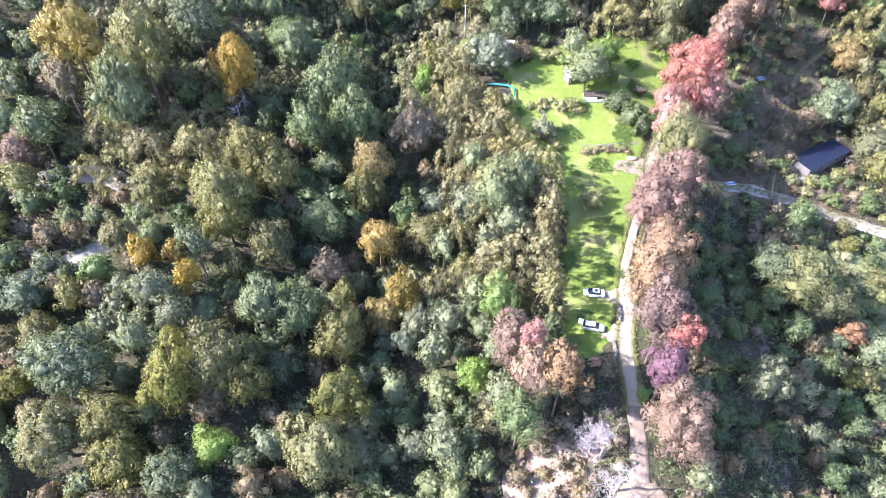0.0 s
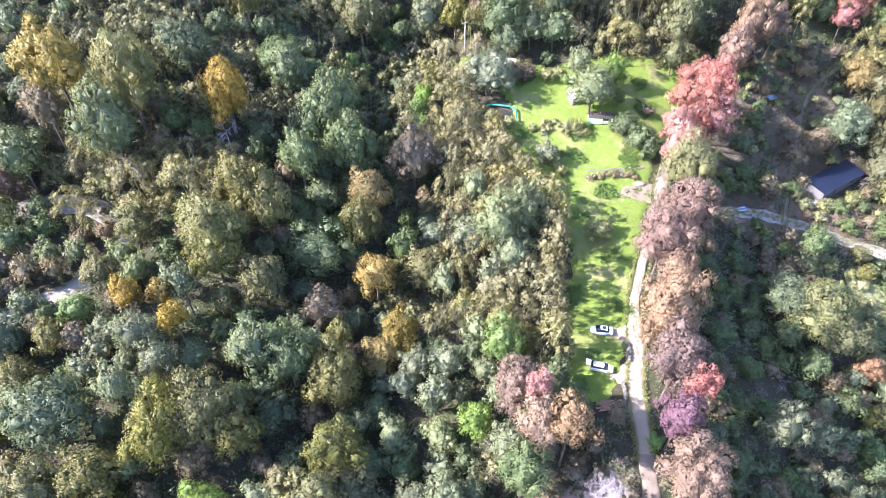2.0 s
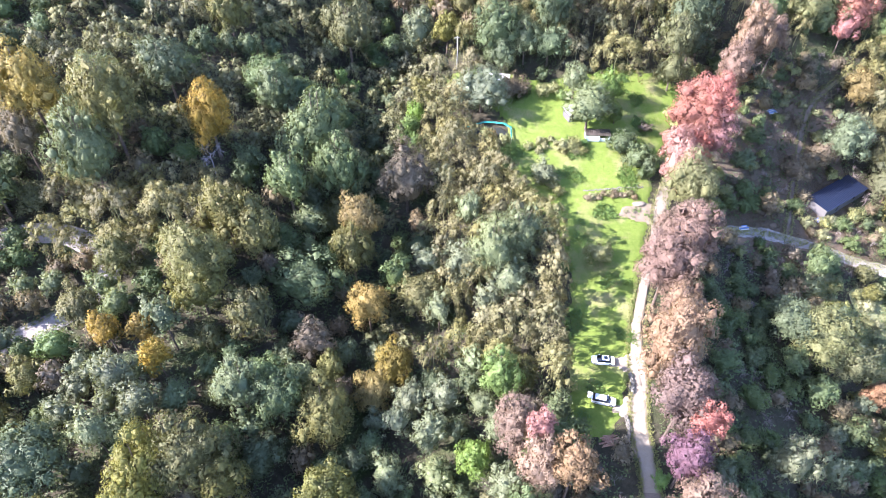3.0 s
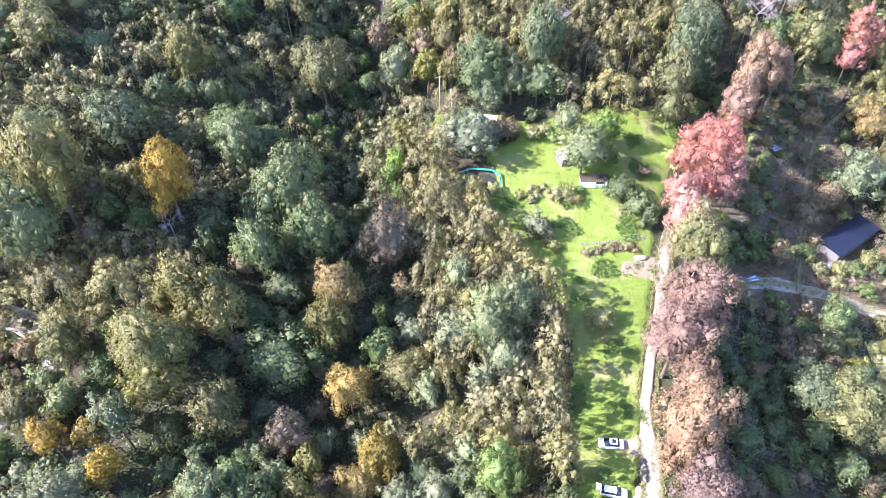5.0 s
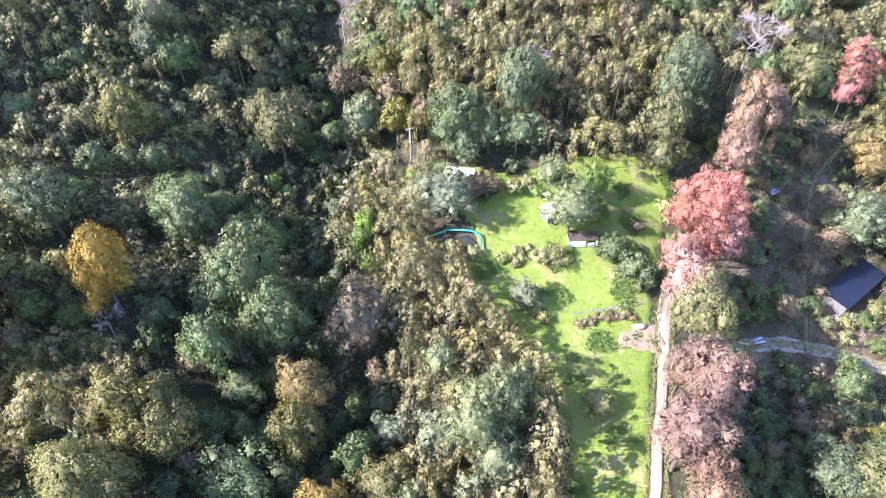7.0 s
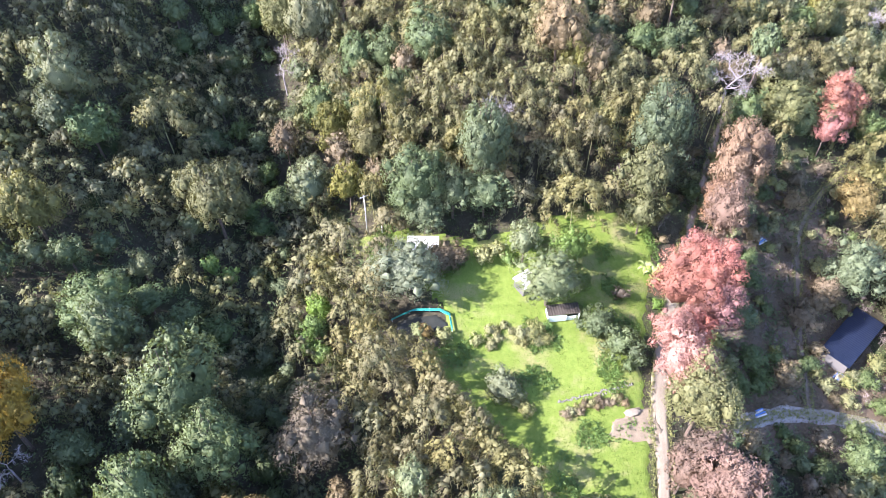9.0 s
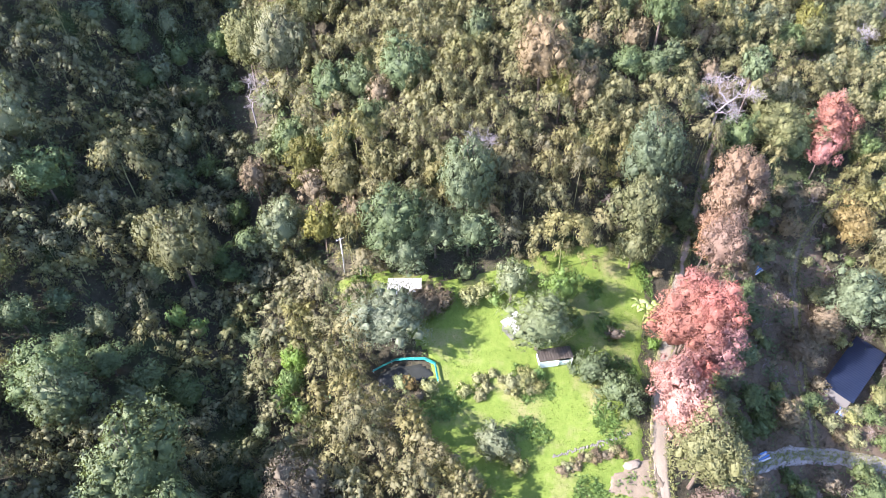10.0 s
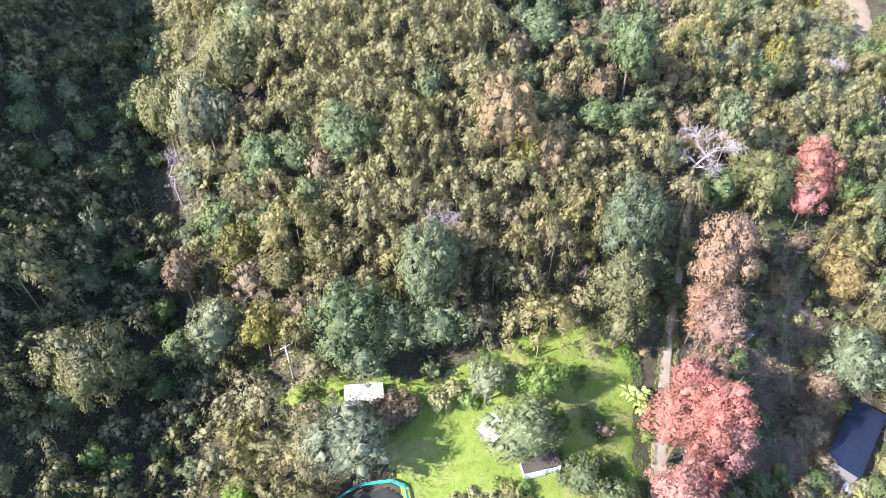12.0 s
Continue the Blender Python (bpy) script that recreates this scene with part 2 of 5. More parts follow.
def patch(name, poly, mat, lift, label, category, step=0.9, kind="structure"):
    """A sheet over the land inside an outline, its rim sunk into the ground."""
    xs = np.arange(min(p[0] for p in poly) - 1, max(p[0] for p in poly) + 1, step)
    ys = np.arange(min(p[1] for p in poly) - 1, max(p[1] for p in poly) + 1, step)
    index, verts, faces = {}, [], []
    ins = {(i, j): inside(poly, x + 0.8 * noise.noise((x * 0.4, y * 0.4, 0)), y + 0.8 * noise.noise((x * 0.4, y * 0.4, 7))) for i, x in enumerate(xs) for j, y in enumerate(ys)}

    def vert(i, j):
        if (i, j) not in index:
            index[i, j] = len(verts)
            rim = not all(ins.get((i + a, j + b), False) for a in (-1, 0, 1) for b in (-1, 0, 1))
            verts.append((xs[i], ys[j], height(xs[i], ys[j]) + (-0.4 if rim else lift + 0.12 * noise.noise((xs[i] * 0.7, ys[j] * 0.7, 0)))))
        return index[i, j]

    for i in range(len(xs) - 1):
        for j in range(len(ys) - 1):
            if any(ins[a] for a in ((i, j), (i + 1, j), (i + 1, j + 1), (i, j + 1))):
                faces.append((vert(i, j), vert(i + 1, j), vert(i + 1, j + 1), vert(i, j + 1)))
    return tagged(mesh_object(name, verts, faces, mat, smooth=True), label, category, kind=kind)


MEADOW = [(24, 74), (24, 80), (25, 93), (28, 109), (27, 124), (20, 133), (15, 142), (13, 148), (18, 156), (14, 163), (3, 171), (3, 178), (14, 176), (30, 171), (50, 174), (64, 172), (66, 164),
          (60, 150), (54, 138), (50, 124), (45, 110), (41, 96), (39, 88), (36, 80), (33, 74)]
patch("meadow", MEADOW, TURF, 0.18, "bright green terraced meadow with dry patches", "meadow")
LANE = [(37.2, 64), (37.6, 70), (37.5, 77), (39.2, 86), (40.6, 96), (44, 106), (49.4, 119), (54, 132), (60.5, 145), (67.5, 156.5), (74, 166.5)]
LANE_W = [3.0, 3.4, 3.4, 3.8, 2.3, 2.2, 2.3, 3.2, 3.2, 2.6, 1.8]
ribbon("dirt_lane", LANE, LANE_W, LANE_DIRT, 0.28, "pale sandy dirt lane with wheel ruts", "lane")
NORTH_TRACK = [(73.4, 165.5), (75, 168), (82, 178), (89, 188), (97, 195), (108, 203), (125, 212), (150, 220)]
# Redder soil than the lane: tree shadow put into the colour.
ribbon("woodland_track", NORTH_TRACK, [1.6, 1.7, 1.6, 1.6, 1.8, 2, 2.4, 3], REDSOIL_AND_SHADE, 0.36, "narrow earth track into the woods, its shade put into the soil colour", "track", ragged=0.5)
SOUTH_TRACK = [(33, 38), (35.5, 50), (36.8, 58), (37.3, 65)]
# Darker than the lane: brown earth plus shade put into the colour.
ribbon("earth_track", SOUTH_TRACK, [5, 4, 3.4, 3.2], TRACK_SOIL_AND_SHADE, 0.36, "brown earth track below the lane, darkened for the shade over it", "track")
CLEARING = [(41, 128.3), (43.5, 130), (46.5, 131.6), (50, 132.6), (53, 133), (53.5, 127), (51, 124.6), (47.5, 125.4), (44.5, 126), (42, 127)]
patch("bare_clearing", CLEARING, DIRT, 0.25, "bare sandy clearing where the lane meets the meadow", "clearing", 0.4)
PARKING = [(33, 88.6), (34, 92.2), (40.5, 93), (40.5, 79), (35, 77.8), (31, 79.4), (34.5, 82.8), (37, 84.5), (37, 87.6)]
patch("parking_place", PARKING, LANE_DIRT, 0.27, "pale trodden parking place beside the lane", "parking place", 0.6)
BANK = [(29, 43), (30, 50), (34, 52.5), (41, 50), (42, 44), (38, 40)]
patch("sandy_bank", BANK, DIRT, 0.34, "bare pale bank below the track", "bank", 0.7)
SLOPE = [(9, 47), (11, 56), (18, 60), (25, 62), (31, 66), (35, 60), (29, 52), (28, 44), (18, 42)]
patch("bare_slope", SLOPE, REDSOIL_AND_SHADE, 0.2, "bare reddish slope with dead twigs", "slope", 0.9)
LEAFY = [(66, 124), (80, 121), (100, 122), (112, 126), (112, 148), (112, 172), (102, 180), (90, 178), (82, 170), (74, 158), (68, 146), (62, 134)]
patch("leaf_litter", LEAFY, LITTER, 0.14, "brown ground strewn with fallen leaves under bare shrubs", "leaf litter", 1.2)
FIELD = [(96, 104), (98, 119), (108, 121.5), (122, 116), (142, 108), (145, 84), (124, 78), (106, 88)]
patch("scrub_field", FIELD, FIELD_TURF, 0.2, "rough pale green field dotted with seeding weeds", "field", 1.2)
FAR_CLEARING = [(158, 228), (164, 224), (176, 230), (186, 246), (172, 252), (160, 242)]
patch("bare_hillside", FAR_CLEARING, DIRT, 0.3, "bare pale hillside beyond the woods", "hillside", 1.2)
BACK_ROAD = [(68, 127.5), (74, 129.6), (84.5, 130.5), (95, 128.5), (105, 125.5), (116, 121.5), (135, 116)]
ribbon("back_road", BACK_ROAD, [3.4] * 7, CONCRETE, 0.35, "grey rutted gravel track in patchy shade", "road", ragged=0.4)
SIDE_TRACK = [(88, 131), (93, 143), (98.3, 156), (103, 167), (112, 175), (124, 181)]
ribbon("side_track", SIDE_TRACK, [0.9, 1.0, 1.7, 1.3, 1.0, 1.0], TRACK_SOIL_AND_SHADE, 0.3, "brown earth track between bare shrubs", "track", ragged=0.6)
WEST_ROAD = [(-125, 104), (-101, 111), (-91, 116), (-80, 117), (-71, 113), (-68, 106), (-76, 98), (-90, 90)]
ribbon("west_road", WEST_ROAD, [4.5, 4.5, 4.5, 4.5, 5, 5, 4.5, 4.5], CONCRETE, 0.35, "pale concrete road bend among trees", "road", ragged=0.08)

# ---- plants ----
BALLS = {}


def ico(level=1):
    """Vertices and faces of a divided icosahedron."""
    if level not in BALLS:
        bm = bmesh.new()
        bmesh.ops.create_icosphere(bm, subdivisions=level, radius=1.0)
        BALLS[level] = np.array([v.co for v in bm.verts]), [tuple(v.index for v in f.verts) for f in bm.faces]
        bm.free()
    return BALLS[level]


OCTA = np.array([(1, 0, 0), (-1, 0, 0), (0, 1, 0), (0, -1, 0), (0, 0, 1), (0, 0, -1)], float)
OCTA_FACES = [(0, 2, 4), (2, 1, 4), (1, 3, 4), (3, 0, 4), (2, 0, 5), (1, 2, 5), (3, 1, 5), (0, 3, 5)]


def unit(v):
    return v / np.maximum(np.linalg.norm(v, axis=-1, keepdims=True), 1e-6)


def facing_out(v, out):
    """Triangles (n, 3, 3) turned so that each one faces along out."""
    flip = ((np.cross(v[:, 1] - v[:, 0], v[:, 2] - v[:, 0]) * out).sum(1) < 0)[:, None]
    v[:, 1], v[:, 2] = np.where(flip, v[:, 2], v[:, 1]), np.where(flip, v[:, 1], v[:, 2])
    return v.reshape(-1, 3)


def sprays(rng, at, facing, length, width, droop=0.0, stretch=0.4, out=None):
    """Leaf sprays: a triangle at each point, lying across its facing, with its tip drooping."""
    n = len(at)
    f = unit(facing)
    side = unit(np.cross(f, rng.normal(size=(n, 3))))
    tip = np.cross(f, side)
    tip[:, 2] -= droop
    tip = unit(tip)
    side = unit(np.cross(tip, f))
    s = (1 + stretch * rng.uniform(-1, 1, n))[:, None]
    a = at + tip * length * s * 0.62
    b = at - tip * length * s * 0.38 + side * width * s * 0.5
    c = at - tip * length * s * 0.38 - side * width * s * 0.5
    return facing_out(np.stack([a, b, c], 1), f if out is None else out), np.arange(3 * n).reshape(-1, 3)


def crown_geometry(rng, radius, tall, lobes, leaves, size, slim, lobe=(0.2, 0.4), ragged=0.3, droop=0.25):
    """A crown: an uneven dark core inside, and over it lobes of many sizes made of leaf sprays."""
    c, r, lean = [], [], rng.uniform(0, 6.28)
    for k in range(lobes):
        u = 1 - 1.45 * (k + 0.5) / lobes
        a = k * 2.39996 + rng.uniform(-0.6, 0.6)
        s = math.sqrt(max(0.0, 1 - u * u))
        q = rng.uniform(0.56, 0.8) * (1 + rng.uniform(-ragged, ragged)) * (1 + 0.14 * math.sin(3 * a + lean) + 0.1 * math.sin(2 * a + 2 * lean))
        c.append((s * math.cos(a) * q, s * math.sin(a) * q, u * q))
        r.append(rng.uniform(*lobe))
    c, r = np.array(c) * radius, np.array(r) * radius
    c[:, 2] *= tall
    iv, itri = ico(2)
    core = iv * (1 + 0.2 * rng.uniform(-1, 1, (len(iv), 1))) * radius * 0.58
    core[:, 2] *= tall * 0.95
    bv, btri = OCTA, OCTA_FACES
    hulls = np.vstack([p + bv * (1 + 0.4 * rng.uniform(-1, 1, (len(bv), 1))) * q * 0.55 for p, q in zip(c, r)])
    hull_out = np.vstack([unit(bv + 0.35 * unit(p) + 0.5 * rng.normal(size=bv.shape)) for p in c])
    hull_faces = [tuple(i + k * len(bv) + len(core) for i in q) for k in range(len(c)) for q in btri]
    inner = len(core) + len(hulls)
    share = r ** 2 / (r ** 2).sum()
    at, face, out = [], [], []
    for p, q, part_of in zip(c, r, share):
        n = int(leaves * part_of * 2.2)
        d = unit(rng.normal(size=(n, 3)) + (0, 0, 0.3) + 0.45 * unit(p[None, :]))
        here = p + d * q * rng.uniform(0.72, 1.15, (n, 1))
        keep = np.ones(n, bool)
        for p2, q2 in zip(c, r):
            keep &= (np.linalg.norm(here - p2, axis=1) > q2 * 0.7)
        at.append(here[keep])
        face.append(d[keep] + rng.normal(size=(keep.sum(), 3)) * 0.7 + (0, 0, 0.35))
        out.append(d[keep] + 0.25 * unit(p[None, :]))
    at, face, out = np.vstack(at), np.vstack(face), unit(np.vstack(out))
    if len(at) > leaves:
        pick = rng.choice(len(at), leaves, replace=False)
        at, face, out = at[pick], face[pick], out[pick]
    v, f = sprays(rng, at, face, size, size * slim, droop, out=out)
    lie = unit(0.85 * out + 0.3 * unit(np.cross(v[1::3] - v[0::3], v[2::3] - v[0::3])))
    normals = np.vstack([unit(core), hull_out, np.repeat(lie, 3, axis=0)])
    return np.vstack([core, hulls, v]), [tuple(q) for q in itri] + hull_faces + [tuple(q + inner) for q in f], c, normals


def tube(path, radii, sides=6):
    """A tapered tube along a line."""
    path = np.array(path, float)
    verts, faces = [], []
    for k, (p, r) in enumerate(zip(path, radii)):
        d = unit(path[min(k + 1, len(path) - 1)] - path[max(k - 1, 0)])
        s = unit(np.cross(d, (0.31, 0.92, 0.2)))
        t = np.cross(d, s)
        for i in range(sides):
            a = 2 * math.pi * i / sides
            verts.append(p + (s * math.cos(a) + t * math.sin(a)) * r)
    for k in range(len(path) - 1):
        for i in range(sides):
            j = (i + 1) % sides
            faces.append((k * sides + i, k * sides + j, (k + 1) * sides + j, (k + 1) * sides + i))
    faces.append(tuple(range((len(path) - 1) * sides, len(path) * sides)))
    return np.array(verts), faces


def joined(pieces):
    verts, faces, n = [], [], 0
    for v, f in pieces:
        verts.append(v)
        faces += [tuple(i + n for i in q) for q in f]
        n += len(v)
    return np.vstack(verts), faces


def trunk_geometry(rng, crown_z, radius, ends):
    """A leaning tapered trunk from below ground, with limbs out to the lobes."""
    lean = rng.uniform(-0.4, 0.4, 2)
    top = np.array([lean[0] * 0.4, lean[1] * 0.4, crown_z * 0.8])
    stem = [(0, 0, -1.5), (lean[0] * 0.3, lean[1] * 0.3, crown_z * 0.3), (lean[0], lean[1], crown_z * 0.55), top]
    r = radius * 0.05
    pieces = [tube(stem, [r * 1.4, r, r * 0.85, r * 0.6], 7)]
    for e in ends[:7]:
        e = e * 0.65 + np.array([0, 0, crown_z])
        pieces.append(tube([stem[2], (np.array(stem[2]) + e) / 2 + (0, 0, 0.3), e], [r * 0.55, r * 0.4, r * 0.15], 5))
    return joined(pieces)


def plumes_geometry(rng, radius, rise, leaves, length=0.45):
    """A bamboo clump's head: feathery plumes that rise from the middle, arch outwards and hang, with narrow leaves all along them."""
    count = int(6 + 0.75 * radius ** 2)
    plumes = []
    for k in range(count):
        a = k * 2.39996 + rng.uniform(-0.5, 0.5)
        t = (k + 0.4) / count
        d = radius * min(1.0, 1.1 * math.sqrt(t)) * rng.uniform(0.8, 1.1)
        z = rise + radius * (0.4 - 0.55 * min(1.0, d / radius) ** 2 - max(0.0, t - 0.5) * 3.0) + rng.uniform(-0.9, 0.9)
        b = a + rng.normal() * 0.7
        plumes.append((np.array([math.cos(a) * d, math.sin(a) * d, z]), np.array([math.cos(b), math.sin(b), 0.0]), rng.uniform(0.85, 1.45)))
    share = np.array([q * q for _, _, q in plumes])
    at, tip, out, body, body_out = [], [], [], [], []
    for (p, away, q), part_of in zip(plumes, share / share.sum()):
        n = int(leaves * part_of)
        reach = rng.uniform(0.5, 1.3) * q
        t = rng.uniform(0, 1, (n, 1)) ** 0.8
        axis = p + away * reach * (t - 0.35) * 1.5 + np.array([0, 0, 1.0]) * q * (0.9 * np.sin(2.3 * t + 0.35) - 1.7 * t * t - 0.3)
        around = unit(rng.normal(size=(n, 3)) * (1, 1, 0.75))
        wide = q * (0.3 + 0.62 * np.sin(0.5 + 2.3 * t))
        at.append(axis + around * wide * rng.uniform(0.75, 1.05, (n, 1)))
        out.append(unit(around + 0.45 * away + (0, 0, 0.55)))
        tip.append(around * (0.7, 0.7, 0.3) + 0.4 * away + (0, 0, -0.75) + rng.normal(size=(n, 3)) * 0.25)
        for u, w in ((0.22, 0.47), (0.62, 0.46)):
            mid = p + away * reach * (u - 0.35) * 1.5 + np.array([0, 0, 1.0]) * q * (0.9 * math.sin(2.3 * u + 0.35) - 1.7 * u * u - 0.3)
            body.append(OCTA * w * q * (1 + 0.3 * rng.uniform(-1, 1, (len(OCTA), 1))) + mid)
            body_out.append(unit(OCTA + 0.35 * away + (0, 0, 0.3) + 0.3 * rng.normal(size=OCTA.shape)))
    at, tip, out = np.vstack(at), unit(np.vstack(tip)), np.vstack(out)
    n = len(at)
    side = unit(np.cross(tip, unit(rng.normal(size=(n, 3)) * 0.6 + out)))
    s = length * rng.uniform(0.6, 1.35, (n, 1))
    v = facing_out(np.stack([at + tip * s * 0.65, at - tip * s * 0.35 + side * s * 0.16, at - tip * s * 0.35 - side * s * 0.16], 1), out)
    lie = unit(0.88 * out + 0.25 * unit(np.cross(v[1::3] - v[0::3], v[2::3] - v[0::3])))
    hull = [tuple(i + k * len(OCTA) + 3 * n for i in q) for k in range(len(body)) for q in OCTA_FACES]
    return np.vstack([v, *body]), [tuple(q) for q in np.arange(3 * n).reshape(-1, 3)] + hull, [p for p, _, _ in plumes], np.vstack([np.repeat(lie, 3, axis=0), *body_out])


def bare_geometry(rng, height_m, spread, depth=5):
    """A leafless tree: trunk and limbs that fork again and again out to a haze of twigs."""
    pieces = []

    def grow(p, d, length, r, level):
        mid = p + d * length * 0.5 + rng.normal(size=3) * length * 0.08
        end = p + d * length + rng.normal(size=3) * length * 0.12
        pieces.append(tube([p, mid, end], [r, r * 0.8, r * 0.62], 6 if level > 3 else 4 if level > 2 else 3))
        if level == 0:
            return
        for k in range(3):
            q = unit(d * 0.8 + rng.normal(size=3) * spread + (0, 0, 0.1))
            grow(end if k < 2 else mid, q, length * rng.uniform(0.6, 0.85), max(r * 0.56, 0.016), level - 1)

    pieces.append(tube([(0, 0, -14.0), (0.1, 0.05, -6.0), (0, 0, 0.2)], [height_m * 0.02, height_m * 0.017, height_m * 0.015], 6))
    grow(np.array([0, 0, 0.0]), unit(np.array([rng.uniform(-0.2, 0.2), rng.uniform(-0.2, 0.2), 1])), height_m * 0.24, height_m * 0.012, depth)
    return joined(pieces)


KINDS = {
    # leaf, tall, lobes for a 4 m crown, sprays per square metre of radius, spray size, slim, droop
    "broadleaf": ("broadleaf", 1.1, 33, 150, 0.37, 0.62, 0.25),
    "bluish": ("bluish", 1.05, 35, 150, 0.37, 0.62, 0.25),
    "olive": ("olive", 0.9, 48, 205, 0.31, 0.75, 0.2),
    "sage": ("sage", 0.9, 46, 200, 0.31, 0.75, 0.2),
    "yellow": ("yellow", 0.95, 37, 220, 0.3, 0.75, 0.2),
    "orange": ("orange", 1.15, 39, 240, 0.3, 0.75, 0.2),
    "red": ("red", 1.35, 44, 270, 0.29, 0.75, 0.2),
    "mauve": ("mauve", 1.25, 44, 250, 0.3, 0.75, 0.2),
    "purple": ("purple", 1.1, 39, 240, 0.3, 0.75, 0.2),
    "lime": ("lime", 1.0, 37, 220, 0.3, 0.62, 0.3),
    "willow": ("willow", 1.1, 33, 150, 0.41, 0.4, 0.7),
    "loquat": ("loquat", 0.8, 70, 190, 0.42, 0.36, 0.1),
    "brown": ("brown", 0.95, 39, 180, 0.3, 0.5, 0.2),
    "scrub": ("scrub", 0.75, 44, 230, 0.3, 0.55, 0.2),
    "bush": ("broadleaf", 0.9, 44, 170, 0.34, 0.6, 0.2),
    "dry": ("brown", 0.75, 44, 180, 0.33, 0.36, 0.0),
}
CLASSES = (1.6, 2.6, 3.6, 4.8, 6.4)
TALK = {
    "broadleaf": ("tall evergreen broadleaf tree with a dark green clumpy crown", "tree", "woodland trees"),
    "bluish": ("evergreen tree with a blue-green glossy crown", "tree", "woodland trees"),
    "olive": ("broad olive-green tree with a fine dense domed crown", "tree", "woodland trees"),
    "sage": ("broad sage-green tree with a dense domed crown", "tree", "woodland trees"),
    "yellow": ("tree with golden-yellow autumn foliage in a rounded crown", "tree", "autumn trees"),
    "orange": ("tree with rust-orange autumn foliage beside the lane", "tree", "autumn trees"),
    "red": ("tall tree with pinkish-red autumn foliage along the lane", "tree", "lane trees"),
    "mauve": ("tall tree with dusky rose-brown autumn foliage along the lane", "tree", "lane trees"),
    "purple": ("tree with deep purple leaves beside the lane", "tree", "lane trees"),
    "lime": ("small leafy tree with fresh bright green foliage", "tree", "woodland trees"),
    "willow": ("pale green tree with loose drooping foliage at the meadow edge", "tree", "woodland trees"),
    "loquat": ("grey-green tree with large upright leaf whorls by the hut", "tree"),
    "brown": ("half-bare tree with thin withered brown foliage", "tree", "woodland trees"),
    "scrub": ("low yellow-green scrubby bush", "bush", "scrub bushes"),
    "bush": ("low dark green bush", "bush", "bushes"),
    "dry": ("low withered brown shrub", "bush", "dry shrubs"),
    "bamboo": ("bamboo clump with drooping straw-green plumes", "bamboo", "bamboo clumps"),
    "shadebamboo": ("bamboo clump with a duller leaf colour standing for the hillside's shade", "bamboo", "hillside bamboo"),
    "twigs": ("leafless shrub with tangled grey-brown twigs", "shrub", "bare shrubs"),
    "bare": ("leafless tree with bleached grey branches", "bare tree", "bare trees"),
}
NAMES = {"bluish": "blue_green_tree", "bamboo": "bamboo", "shadebamboo": "green_bamboo", "bare": "bare_tree", "twigs": "bare_shrub", "bush": "bush", "scrub": "scrub_bush", "dry": "dry_shrub", "yellow": "autumn_tree", "orange": "autumn_tree", "red": "autumn_tree", "mauve": "autumn_tree",
         "purple": "purple_tree", "brown": "withered_tree", "olive": "olive_tree", "sage": "sage_green_tree", "willow": "pale_tree", "lime": "green_tree", "loquat": "grey_green_tree"}
STOCK = {}


def stock(kind, size, variant):
    """The meshes of a plant's parts for a kind, a crown radius and a variant, the crown's middle at height 0; built once."""
    key = kind, size, variant
    if key not in STOCK:
        rng = np.random.default_rng(1000 * sorted(TALK).index(kind) + 10 * CLASSES.index(size) + variant)
        if kind in ("bamboo", "shadebamboo"):
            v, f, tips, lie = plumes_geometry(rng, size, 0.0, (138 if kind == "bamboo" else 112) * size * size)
            parts = [("crown", v, f, LEAF[kind])]
        elif kind in ("bare", "twigs"):
            v, f = bare_geometry(rng, 1.9 * size, 0.66, 6 if size > 4 else 5) if kind == "bare" else bare_geometry(rng, 1.5 * size, 0.8, 4)
            parts = [("branch_work", v, f, PALE_BARK if kind == "bare" else TWIG_BARK)]
        else:
            leaf, tall, lobes, sprays_m2, spray, slim, droop = KINDS[kind]
            v, f, ends, lie = crown_geometry(rng, size, tall, int(lobes * (size / 4) ** 1.2) + 5, int(0.87 * sprays_m2 * size * size), 0.96 * spray, slim, (0.2, 0.42) if size < 3 else (0.14, 0.36), droop=droop)
            parts = [("crown", v, f, LEAF[leaf])]
        tv, tf = (trunk_geometry(rng, 10.0, size * 0.4, []) if "bamboo" in kind else
                  trunk_geometry(rng, 10.0, size, ends) if kind not in ("bare", "twigs") else (None, None))
        if tv is not None:
            parts.append(("stem" if "bamboo" in kind else "trunk", tv, tf, CULM if "bamboo" in kind else BARK))
        made = []
        for name, pv, pf, mat in parts:
            me = bpy.data.meshes.new(name)
            me.from_pydata([tuple(p) for p in pv], [], pf)
            me.materials.append(mat)
            if name == "crown":
                me.polygons.foreach_set("use_smooth", [True] * len(me.polygons))
                me.normals_split_custom_set_from_vertices([tuple(q) for q in lie])
            made.append((name, me))
        STOCK[key] = made
    return STOCK[key]


VARIANTS = 3
PLANTED = []


def crowded(x, y, r, near):
    """Whether something stands nearer than the two radii allow."""
    p = np.array(PLANTED)
    return bool((((p[:, 0] - x) ** 2 + (p[:, 1] - y) ** 2) < (near * (r + p[:, 2])) ** 2).any())


